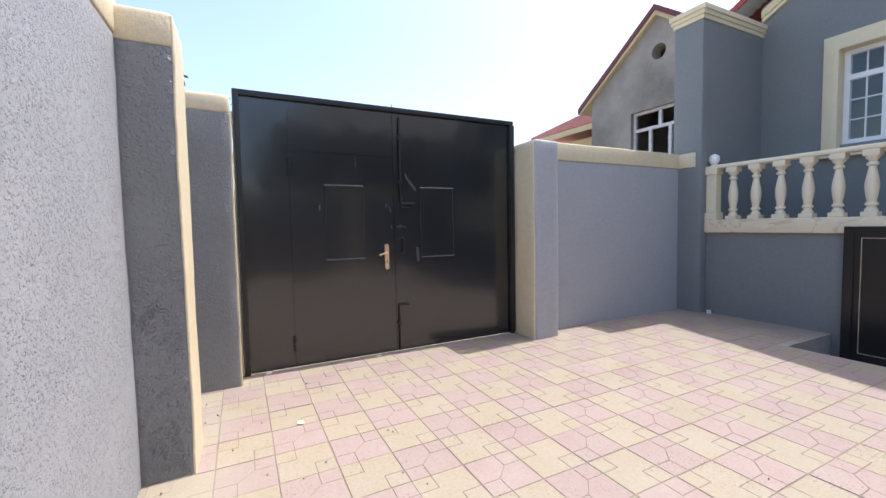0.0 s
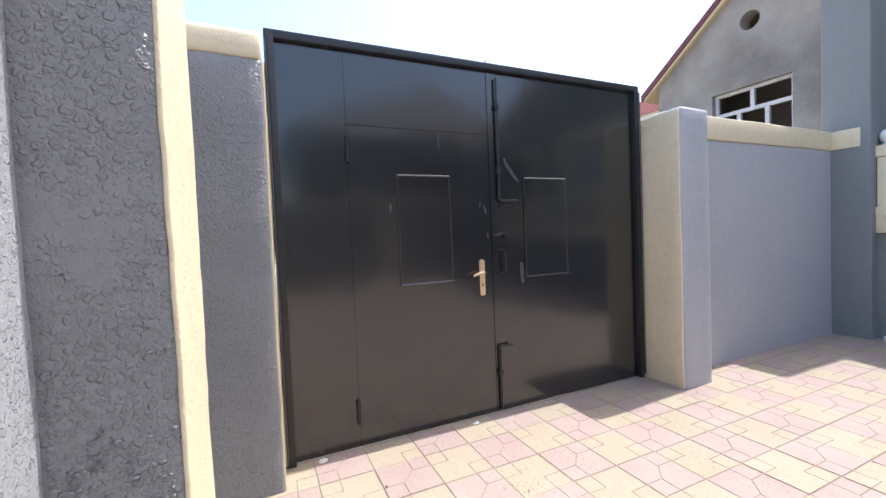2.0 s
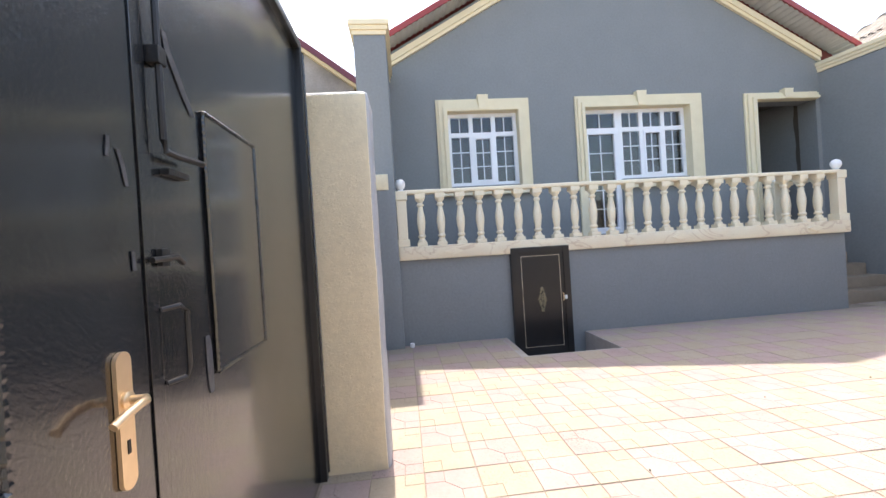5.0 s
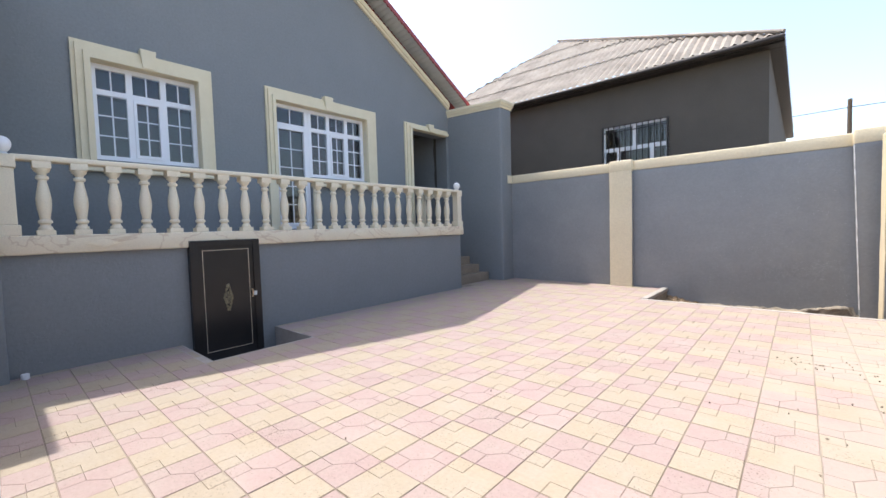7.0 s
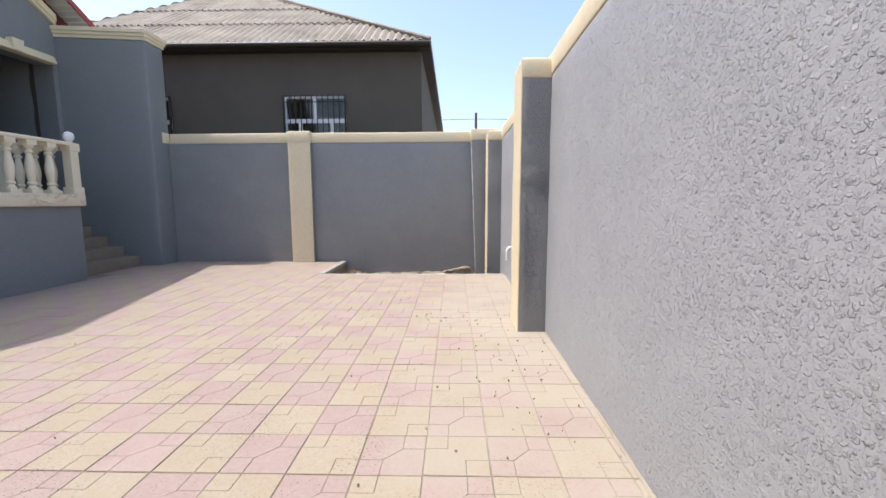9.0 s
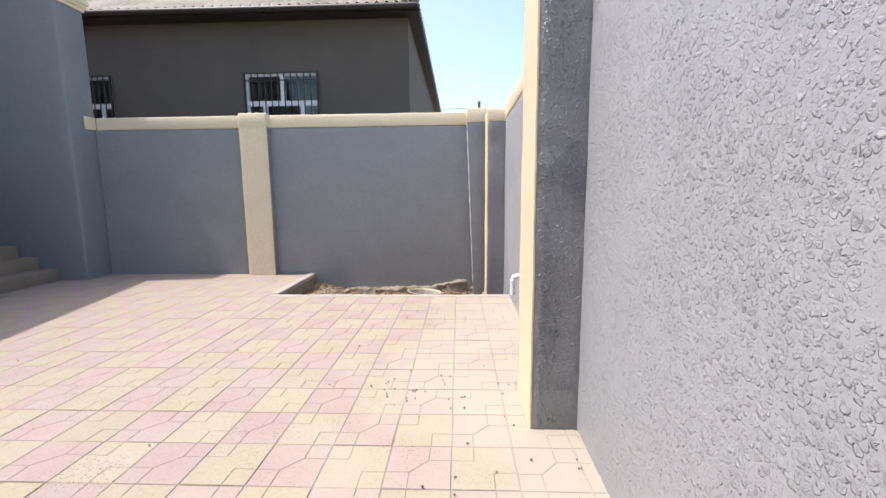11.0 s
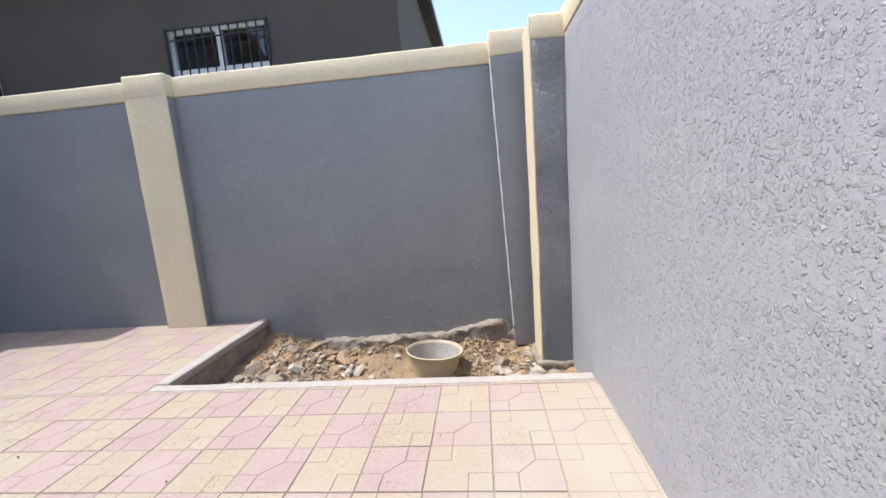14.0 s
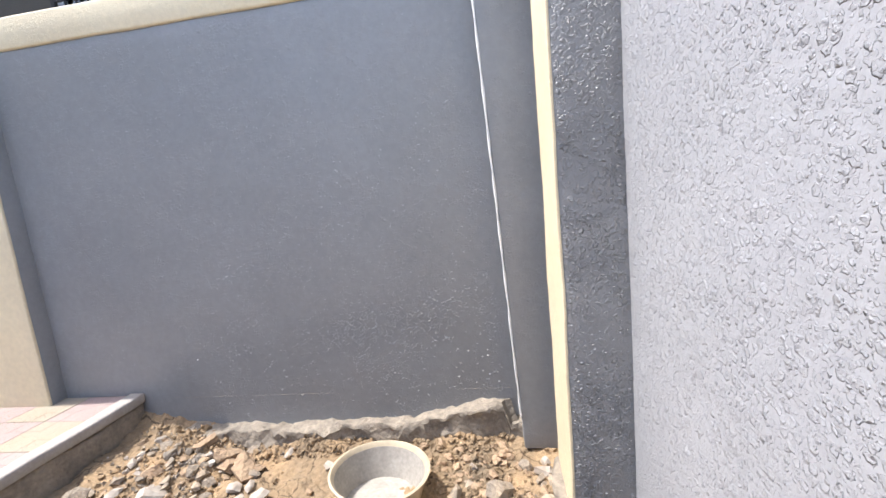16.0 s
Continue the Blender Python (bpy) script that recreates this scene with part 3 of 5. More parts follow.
bm = bmesh.new()
nx, ny = 220, 110
grid = [[bm.verts.new((0.86 + 3.06 * i / nx, -3.5 + 1.48 * j / ny, soil_height(0.86 + 3.06 * i / nx, -3.5 + 1.48 * j / ny))) for j in range(ny + 1)] for i in range(nx + 1)]
for i in range(nx):
    for j in range(ny):
        bm.faces.new((grid[i][j], grid[i + 1][j], grid[i + 1][j + 1], grid[i][j + 1]))
tagged(part("bed_soil", bm, SOIL, smooth=True), "dry sandy clay soil with cracks in the planting bed", "soil", kind="structure")
kerb = tagged(part("kerb", worn_box((0.9, -2.085, -0.045), (3.95, -2.0, 0.006), 0.08, 0.012, 0.005), CONCRETE, smooth=True), "pale concrete kerb round the planting bed", "kerb", kind="structure")
part("kerb_side", worn_box((3.845, -3.48, -0.05), (3.95, -2.086, 0.018), 0.08, 0.015, 0.006), CONCRETE, kerb, "", True)
part("kerb_base", worn_box((0.9, -2.07, -0.5), (3.95, -2.0, -0.046), 0.05, 0.02, 0.02), FOOT, kerb, "earthy rough kerb base", True)
part("kerb_base", worn_box((3.86, -3.48, -0.5), (3.95, -2.071, -0.051), 0.05, 0.02, 0.02), FOOT, kerb, "earthy rough kerb base", True)


def rubble(size, seed, points=15):
    """An angular broken lump: the hull of a few scattered points, with its faces roughened."""
    rnd = random.Random(seed)
    bm = bmesh.new()
    for _ in range(points):
        d = Vector((rnd.gauss(0, 1), rnd.gauss(0, 1), rnd.gauss(0, 1))).normalized() * size * rnd.uniform(0.75, 1.05)
        bm.verts.new((d.x, d.y * 0.8, d.z * 0.8))
    hull = bmesh.ops.convex_hull(bm, input=bm.verts)
    bmesh.ops.delete(bm, geom=[g for g in hull["geom_interior"] if isinstance(g, bmesh.types.BMVert)], context="VERTS")
    if points > 10:
        bmesh.ops.subdivide_edges(bm, edges=bm.edges, cuts=1, use_grid_fill=True)
        off = Vector((rnd.uniform(0, 50), seed * 1.7, 0))
        for v in bm.verts:
            v.co *= 1 + 0.14 * noise.noise(v.co / size * 2.3 + off)
    return bm


rnd = random.Random(5)
shapes = {}
for kind, mat in (("rock", ROCK), ("brick_piece", BRICKBIT), ("plaster_lump", PLASTERBIT)):
    for k in range(6):
        ob = part(kind, rubble(1.0, k + len(shapes) * 7), mat, smooth=False)
        shapes[kind, k] = ob.data
        bpy.data.objects.remove(ob)
LABELS = {"rock": "grey broken concrete lump lying on the bed soil", "brick_piece": "rough brown clay lump lying on the bed soil", "plaster_lump": "white plaster lump lying on the bed soil"}


def lay_rubble(kind, x, y, size, flat=0.7):
    ob = new(kind, shapes[kind, rnd.randrange(6)])
    ob.rotation_euler = (rnd.uniform(-0.3, 0.3), rnd.uniform(-0.3, 0.3), rnd.uniform(0, 6.28))
    ob.scale = (size, size * rnd.uniform(0.7, 1.0), size * flat)
    ob.location = (x, y, soil_height(x, y) + size * flat * 0.35)
    return tagged(ob, LABELS[kind], "rubble", "rubble in the planting bed")


for kind, x, y, size in (("rock", 3.34, -2.62, 0.1), ("rock", 1.58, -2.42, 0.1), ("rock", 1.41, -2.44, 0.09), ("brick_piece", 3.32, -2.5, 0.13), ("brick_piece", 2.95, -3.18, 0.12), ("plaster_lump", 1.2, -2.62, 0.09), ("brick_piece", 2.9, -2.3, 0.12), ("rock", 3.5, -2.3, 0.1), ("rock", 3.2, -2.25, 0.09), ("brick_piece", 3.1, -3.2, 0.1), ("rock", 1.44, -2.98, 0.085), ("plaster_lump", 1.4, -2.75, 0.07),
                         ("plaster_lump", 1.19, -2.6, 0.08), ("rock", 1.9, -2.57, 0.14), ("rock", 3.4, -2.6, 0.135), ("rock", 1.6, -2.55, 0.09), ("plaster_lump", 1.35, -2.62, 0.08), ("plaster_lump", 1.17, -2.6, 0.085), ("plaster_lump", 1.5, -2.88, 0.075), ("rock", 3.42, -2.63, 0.12), ("brick_piece", 3.13, -3.27, 0.1), ("plaster_lump", 3.3, -2.88, 0.08), ("plaster_lump", 1.17, -2.5, 0.075), ("rock", 1.05, -2.5, 0.09), ("rock", 0.98, -2.35, 0.085), ("rock", 1.2, -2.3, 0.07), ("brick_piece", 2.75, -2.25, 0.11), ("rock", 3.0, -2.4, 0.07), ("rock", 3.62, -2.75, 0.1), ("rock", 3.55, -2.45, 0.085), ("plaster_lump", 2.3, -2.22, 0.09), ("rock", 2.05, -2.25, 0.08), ("brick_piece", 1.55, -2.2, 0.09), ("rock", 1.3, -2.2, 0.1), ("brick_piece", 3.3, -3.3, 0.09), ("rock", 2.5, -2.3, 0.06)):
    lay_rubble(kind, x, y, size * 1.05, 0.8)
for i in range(46):
    x, y = (rnd.gauss(3.3, 0.25), rnd.uniform(-3.2, -2.2)) if i % 2 else (rnd.gauss(1.4, 0.25), rnd.uniform(-2.9, -2.2)) if i % 4 else (rnd.uniform(1.6, 3.2), rnd.uniform(-2.4, -2.15))
    if 1.05 < x < 3.7 and (x - 2.05) ** 2 + (y + 2.93) ** 2 > 0.13:
        lay_rubble(rnd.choice(("rock", "rock", "brick_piece", "brick_piece", "plaster_lump")), x, y, rnd.uniform(0.05, 0.1), 0.62)
for i in range(330):
    u = rnd.random()
    if u < 0.62:
        x, y = rnd.gauss(3.35, 0.22), rnd.uniform(-3.35, -2.2)
    elif u < 0.85:
        x, y = rnd.gauss(1.25, 0.22), rnd.uniform(-3.2, -2.2)
    else:
        x, y = rnd.uniform(1.1, 3.6), rnd.uniform(-3.35, -2.2)
    if 1.0 < x < 3.76 and (x - 2.05) ** 2 + (y + 2.93) ** 2 > 0.085:
        lay_rubble(rnd.choice(("rock", "rock", "rock", "brick_piece", "brick_piece", "plaster_lump")), x, y, rnd.uniform(0.02, 0.05) * rnd.choice((1, 1, 1, 1.5)))
for i in range(70):
    x, y = rnd.gauss(1.65, 0.18), rnd.uniform(-3.34, -2.95)
    if 1.2 < x < 2.4 and (x - 2.05) ** 2 + (y + 2.93) ** 2 > 0.085:
        lay_rubble("brick_piece", x, y, rnd.uniform(0.015, 0.045))
slab = part("broken_slab", worn_box((-0.2, -0.11, -0.014), (0.2, 0.11, 0.014), 0.03, 0.006, 0.012, lambda q: Vector((q.x + 0.3 * q.y, q.y, q.z))), BRICKBIT, smooth=True, at=(2.78, -2.57, soil_height(2.78, -2.57) + 0.07))
slab.rotation_euler = (radians(12), radians(-9), radians(20))
tagged(slab, "flat broken clay slab leaning on the bed soil", "rubble", "rubble in the planting bed")


def scatter(count, seed, spots, sizes):
    """Many small angular bits on the soil, joined in one mesh."""
    rnd = random.Random(seed)
    bits = []
    for k in range(6):
        bm = rubble(1.0, 90 + k, 8)
        bm.verts.index_update()
        bits.append(([v.co.copy() for v in bm.verts], [[v.index for v in f.verts] for f in bm.faces]))
        bm.free()
    verts, faces = [], []
    for i in range(count):
        (mx, dx), (y0, y1) = rnd.choice(spots)
        x, y = rnd.gauss(mx, dx), rnd.uniform(y0, y1)
        if not 0.95 < x < 3.8 or (x - 2.05) ** 2 + (y + 2.93) ** 2 < 0.06:
            continue
        s = rnd.uniform(*sizes) * rnd.choice((0.6, 0.8, 1.0, 1.3))
        turn = Matrix.Rotation(rnd.uniform(0, 6.28), 3, "Z") @ Matrix.Rotation(rnd.uniform(0, 3), 3, "X")
        v, f = rnd.choice(bits)
        n0, at = len(verts), Vector((x, y, soil_height(x, y) + s * 0.25))
        verts += [at + turn @ p * s for p in v]
        faces += [[k + n0 for k in q] for q in f]
    me = bpy.data.meshes.new("bits")
    me.from_pydata(verts, [], faces)
    return me


for seed, mat, count, spots, sizes, label, name in (
        (21, ROCK, 1600, (((3.4, 0.22), (-3.42, -2.12)), ((3.2, 0.4), (-2.5, -2.12)), ((1.3, 0.25), (-3.0, -2.12)), ((2.2, 0.8), (-2.4, -2.12))), (0.006, 0.018), "scattered grit and small stones on the bed soil", "gravel"),
        (22, SOIL, 2300, (((3.3, 0.25), (-3.42, -2.12)), ((1.65, 0.16), (-3.38, -2.8)), ((1.3, 0.25), (-3.1, -2.12)), ((2.6, 0.7), (-3.42, -3.25))), (0.008, 0.026), "crumbled clods of dry clay on the bed soil", "clods"),
        (23, PLASTERBIT, 260, (((3.35, 0.22), (-3.3, -2.12)), ((1.5, 0.3), (-2.9, -2.2))), (0.006, 0.02), "small chips of white plaster on the bed soil", "plaster_chips")):
    me = scatter(count, seed, spots, sizes)
    me.materials.append(mat)
    tagged(new(name, me), label, "gravel", kind="stuff")

bowl = thing("plastic_bowl", (2.05, -2.93, soil_height(2.05, -2.93) - 0.025), "cream plastic mixing bowl with dried mortar on the bed soil", "bowl")
part("shell", lathe([(0.16, 0.0), (0.19, 0.01), (0.235, 0.19), (0.252, 0.2), (0.254, 0.21), (0.243, 0.213), (0.23, 0.2), (0.186, 0.03), (0.16, 0.02)], 40), BOWL, bowl, smooth=True)
part("dried_mortar", lathe([(0.01, 0.0), (0.15, 0.0), (0.185, 0.014), (0.12, 0.022), (0.02, 0.035)], 24), BOWL_DUST, bowl, "grey dried mortar in the bottom", True, at=(0, 0, 0.024))
part("mortar_film", lathe([(0.183, 0.028), (0.226, 0.192), (0.225, 0.192), (0.182, 0.03)], 40), BOWL_DUST, bowl, "grey mortar film inside", True)
bowl.rotation_euler = (radians(3), radians(-4), 0)

# ---- tap on the west wall ----
tap = thing("garden_tap", (WEST, 0.1, 0.68), "white plastic garden tap on the grey wall", "tap")
part("wall_pipe", tube([(-0.01, 0, 0), (0.12, 0, 0)], 0.014, 12), PVC, tap, smooth=True)
part("body", merge(tube([(0.11, 0, 0), (0.19, 0, 0)], 0.02, 12), tube([(0.15, 0, -0.002), (0.15, 0, 0.035)], 0.013, 10)), PVC, tap, smooth=True)
part("elbow", tube([(0.18, 0, 0), (0.225, 0, 0), (0.242, 0, -0.008), (0.25, 0, -0.025), (0.25, 0, -0.05)], 0.019, 12), PVC, tap, smooth=True)
part("spout", tube([(0.25, 0, -0.045), (0.25, 0, -0.13)], 0.016, 12), PVC, tap, smooth=True)
part("lever", tube([(0.145, 0, 0.03), (0.148, 0, 0.045), (0.158, 0, 0.058), (0.172, 0, 0.07), (0.188, 0, 0.078)], 0.008, 10), PVC, tap, smooth=True)
part("collar", merge(tube([(0.0, 0, 0), (0.01, 0, 0)], 0.019, 16), tube([(0.1, 0, 0), (0.122, 0, 0)], 0.024, 12)), PVC, tap, smooth=True)

# ---- gate ----
GY = 5.51
gate = thing("metal_gate", (1.43, GY, 0.0), "closed black painted double sheet-metal gate", "gate")


def on_gate(x, z, y=0.0):
    return (x - 1.43, y, z)


def gate_box(x0, x1, z0, z1, y0, y1):
    return (on_gate(x0, z0, y0), on_gate(x1, z1, y1))


frame_bars = part("gate_frame", boxes(gate_box(1.425, 1.475, 0.0, 2.49, -0.035, 0.03), gate_box(4.285, 4.335, 0.0, 2.49, -0.035, 0.03), gate_box(1.43, 4.33, 2.445, 2.492, -0.034, 0.032), bevel=0.006), GATE_DULL, gate, "dull black steel frame", True)


def sheet(x0, x1, z0, z1, dents):
    """A thin steel sheet, slightly bowed between its ribs."""
    nx, nz = 26, 40
    bm = bmesh.new()
    rows = []
    for i in range(nx + 1):
        row = []
        for j in range(nz + 1):
            x, z = x0 + (x1 - x0) * i / nx, z0 + (z1 - z0) * j / nz
            e = math.sin(math.pi * i / nx) * math.sin(math.pi * j / nz)
            row.append(bm.verts.new(on_gate(x, z, e * 0.003 * noise.noise(Vector((x * 1.3, dents, z * 1.1))) + 0.001 * noise.noise(Vector((x * 6, dents, z * 6))))))
        rows.append(row)
    for i in range(nx):
        for j in range(nz):
            bm.faces.new((rows[i][j], rows[i + 1][j], rows[i + 1][j + 1], rows[i][j + 1]))
    g = bmesh.ops.extrude_face_region(bm, geom=list(bm.faces))
    for v in g["geom"]:
        if isinstance(v, bmesh.types.BMVert):
            v.co.y += 0.012
    return bm


def weld(points, radius):
    """A lumpy weld bead along a line."""
    out = []
    for a, b in zip(points, points[1:]):
        a, b = Vector(a), Vector(b)
        n = max(2, int((b - a).length / 0.006))
        for k in range(n + 1):
            p = a.lerp(b, k / n)
            out.append(p + noise.noise_vector(p * 60) * 0.0012)
    return tube(out, radius, 6, lumps=0.22)


left_leaf = part("fixed_panel", sheet(1.47, 1.8585, 0.008, 2.45, 1.0), GATE_PAINT, gate, smooth=True)
part("top_panel", sheet(1.8605, 2.8545, 2.0015, 2.45, 2.0), GATE_PAINT, gate, smooth=True)
wicket = part("wicket_door", sheet(1.8605, 2.8545, 0.008, 1.9985, 3.0), GATE_PAINT, gate, "hinged wicket door of black sheet metal", True)
right_leaf = part("right_leaf", sheet(2.8575, 4.29, 0.008, 2.45, 4.0), GATE_PAINT, gate, "plain black sheet-metal leaf", True)
part("backing", boxes(gate_box(1.45, 4.31, 0.004, 2.46, 0.02, 0.026)), GATE_DULL, gate)
for owner, x0, x1, z0, z1 in ((wicket, 2.17, 2.54, 0.99, 1.70), (right_leaf, 3.15, 3.54, 0.97, 1.70)):
    part("panel", boxes(gate_box(x0, x1, z0, z1, -0.006, 0.004)), GATE_PAINT, owner)
    ring_pts = [on_gate(x0, z0, -0.006), on_gate(x1, z0, -0.006), on_gate(x1, z1, -0.006), on_gate(x0, z1, -0.006), on_gate(x0, z0, -0.006)]
    part("weld_bead", weld(ring_pts, 0.0062), GATE_PAINT, owner, smooth=True)
part("meeting_strip", boxes(gate_box(2.858, 2.9, 0.03, 2.45, -0.004, 0.002), bevel=0.001), GATE_PAINT, right_leaf)
for x, z, size in ((1.86, 1.85, 0.075), (1.853, 0.23, 0.075)):
    part("hinge", merge(tube([on_gate(x, z - size, -0.012), on_gate(x, z - 0.004, -0.012)], 0.012, 10), tube([on_gate(x, z + 0.002, -0.012), on_gate(x, z + size, -0.012)], 0.0125, 10)), GATE_DULL, gate, "painted steel barrel hinge", True)
part("upper_bolt", tube([on_gate(2.925, 2.4, -0.02), on_gate(2.925, 1.56, -0.02), on_gate(2.932, 1.535, -0.022), on_gate(2.96, 1.53, -0.03), on_gate(3.07, 1.535, -0.034)], 0.008, 8), GATE_DULL, gate, "bent steel drop bolt", True)
part("lower_bolt", tube([on_gate(2.885, 0.02, -0.02), on_gate(2.885, 0.47, -0.02), on_gate(2.89, 0.49, -0.022), on_gate(2.985, 0.487, -0.03)], 0.008, 8), GATE_DULL, gate, "bent steel drop bolt", True)
for x, z in ((2.925, 1.75), (2.925, 2.2), (2.885, 0.3)):
    part("bolt_guide", boxes(gate_box(x - 0.016, x + 0.016, z - 0.02, z + 0.02, -0.03, 0.0), bevel=0.003), GATE_DULL, gate)
part("latch", merge(tube([on_gate(2.87, 1.29, -0.012), on_gate(2.95, 1.295, -0.02), on_gate(2.975, 1.28, -0.02)], 0.007, 8), boxes(gate_box(2.9, 2.93, 1.275, 1.315, -0.016, 0.0), bevel=0.003)), GATE_DULL, gate, "small worn slide latch", True)
part("grab_handle", tube([on_gate(2.905, 1.18, -0.004), on_gate(2.93, 1.185, -0.03), on_gate(2.948, 1.17, -0.034), on_gate(2.948, 1.04, -0.034), on_gate(2.94, 1.02, -0.03), on_gate(2.91, 1.015, -0.004)], 0.006, 8), GATE_DULL, gate, "bent rod grab handle", True)
part("lug", boxes(gate_box(2.94, 3.03, 1.485, 1.5, -0.02, 0.0), bevel=0.002), GATE_DULL, gate)
lock = part("lock_plate", prism([(0.021 * math.cos(a) , 0.992 + (0.108 if math.sin(a) >= 0 else -0.108) + 0.021 * math.sin(a)) for a in [2 * math.pi * k / 24 for k in range(24)]], "y", -0.009, -0.001), BRASS, gate, "pale brass lock plate", True, at=on_gate(2.768, 0.0))
part("lever", tube([(0, -0.01, 1.03), (0, -0.045, 1.03), (-0.01, -0.05, 1.03), (-0.03, -0.052, 1.03), (-0.06, -0.05, 1.024), (-0.088, -0.044, 1.012)], 0.0085, 10), BRASS, lock, "", True)
part("spindle_rose", lathe([(0.016, 0), (0.017, 0.006), (0.012, 0.01)], 16), BRASS, lock, "", True, at=(0, -0.009, 1.03)).rotation_euler = (radians(90), 0, 0)
part("keyhole", boxes(((-0.004, -0.0105, 0.93), (0.004, -0.007, 0.955))), DARK_IRON, lock)
part("spike", tube([on_gate(2.86, 2.48, 0), on_gate(2.86, 2.525, 0)], 0.004, 6), GATE_DULL, gate)

for x0, x1 in ((1.408, 1.428), (4.333, 4.352)):
    part("mortar_bead", worn_box(on_gate(x0, 0.02, -0.03), on_gate(x1, 2.3, 0.03), 0.035, 0.008, 0.012), CREAM, gate, "ragged cream paint and mortar bead", True)
for x in (1.432, 4.337):
    part("paint_bead", weld([on_gate(x, 0.03, -0.036), on_gate(x, 1.2, -0.038), on_gate(x, 2.44, -0.036)], 0.008), GATE_PAINT, gate, "lumpy black paint and weld along the edge", True)
SMEAR = material("grey_paint_smear", (0.085, 0.09, 0.1), 0.35, 0, (0.03, 0.03, 0.035), 60, 0.9, 0.1, 90, 0.001, 80)


def smear(points, width):
    """A thin dried paint run that follows the sheet."""
    bm = bmesh.new()
    prev = None
    for k, (x, z) in enumerate(points):
        w = width * (0.5 + 0.5 * math.sin(math.pi * (k + 0.5) / len(points)))
        y = -0.0035 + 0.0005 * (k % 2)
        pair = (bm.verts.new(on_gate(x - w, z, y)), bm.verts.new(on_gate(x + w, z, y)))
        if prev:
            bm.faces.new((prev[0], prev[1], pair[1], pair[0]))
        prev = pair
    g = bmesh.ops.extrude_face_region(bm, geom=list(bm.faces))
    for v in g["geom"]:
        if isinstance(v, bmesh.types.BMVert):
            v.co.y += 0.002
    return bm


for pts, w in (([(2.985, 1.84), (3.0, 1.8), (3.03, 1.76), (3.06, 1.72), (3.085, 1.69), (3.1, 1.67)], 0.016), ([(3.105, 1.08), (3.11, 1.05), (3.11, 1.0), (3.112, 0.95), (3.115, 0.925)], 0.016),
               ([(2.47, 1.975), (2.47, 1.94), (2.471, 1.9), (2.47, 1.87)], 0.003), ([(2.12, 1.52), (2.118, 1.49), (2.115, 1.46)], 0.008), ([(2.80, 1.51), (2.812, 1.48), (2.82, 1.44)], 0.006), ([(2.825, 1.31), (2.828, 1.27)], 0.006), ([(2.79, 0.83), (2.79, 0.79)], 0.005), ([(2.775, 1.53), (2.77, 1.49)], 0.005), ([(2.9, 0.53), (2.94, 0.52)], 0.01)):
    part("paint_run", smear(pts, w), SMEAR, gate, "dried grey paint run")

# ---- house: terrace, facade, flank walls, roof ----
FLOOR = 1.31
house = thing("house", (FACADE, 1.12, 0.0), "grey rendered one-storey house with a gable and raised terrace", "house")
house.location = (0, 0, 0)
APEX_Y, APEX_Z, PITCH = 1.12, 6.52, 0.574
W1 = (2.90, 4.11, 2.28, 3.52)
W2 = (-0.19, 1.08, 2.28, 3.52)
D2 = (1.06, 1.73, FLOOR + 0.03, 3.52)
PORCH = (-2.74, -1.48, FLOOR - 1.3, 3.57)
facade = part("facade", merge(holed_wall(FACADE, FACADE + 0.35, -2.9, 5.05, -0.3, 4.3, [W1, W2, D2, PORCH]),
                              prism([(5.05, 4.3), (5.05, APEX_Z - PITCH * (5.05 - APEX_Y) + 0.25), (APEX_Y, APEX_Z + 0.25), (-2.9, APEX_Z - PITCH * (APEX_Y + 2.9) + 0.25), (-2.9, 4.3)], "x", FACADE, FACADE + 0.35)), HOUSE_GREY, house)
part("terrace_wall", holed_wall(TERRACE, TERRACE + 0.3, -1.53, 5.03, -0.5, 1.13, [(2.73, 3.53, -0.3, 1.20)]), HOUSE_GREY, house)
part("terrace_side_wall", worn_box((TERRACE + 0.31, -1.53, -0.3), (FACADE - 0.01, -1.25, 1.13), 0.15, 0.01, 0.003), HOUSE_GREY, house, "", True)
part("terrace_floor", boxes(((TERRACE + 0.29, -1.26, FLOOR - 0.2), (FACADE + 0.01, 5.03, FLOOR - 0.006))), CONCRETE, house)
part("north_flank", worn_box((7.2, 5.03, -0.3), (FACADE + 0.3, 5.44, 4.06), 0.12, 0.012, 0.004), HOUSE_GREY, house, "tall grey flank wall", True)


def skewed(q):
    return Vector((q.x, q.y + (q.x - 7.25) * 0.14, q.z))


part("south_flank", worn_box((7.25, -3.48, -0.3), (11.0, -3.02, 4.06), 0.12, 0.03, 0.005, skewed), HOUSE_GREY, house, "tall grey flank wall", True)
for k, (out, z0, z1) in enumerate(((0.015, 4.055, 4.11), (0.035, 4.11, 4.165), (0.055, 4.165, 4.23))):
    part("flank_coping", boxes(((7.2 - out, 5.03 - out, z0), (FACADE, 5.44 + out, z1)), bevel=0.006), TRIM, house)
    bm = boxes(((7.25 - out, -3.48 - out, z0), (FACADE + 0.3, -3.02 + out, z1)), bevel=0.006)
    for v in bm.verts:
        v.co = skewed(v.co)
    part("flank_coping", bm, TRIM, house)
part("wall_band", worn_box((7.236, -3.464, 2.31), (7.26, -3.28, 2.5), 0.08, 0.005, 0.004), CREAM, house, "cream painted band", True)
part("wall_band", worn_box((7.188, 5.11, 2.06), (7.21, 5.36, 2.26), 0.08, 0.005, 0.004), CREAM, house, "cream painted band", True)

# roof with its rake boards and sheet soffit
EAVE_N, EAVE_S = 5.45, -3.25


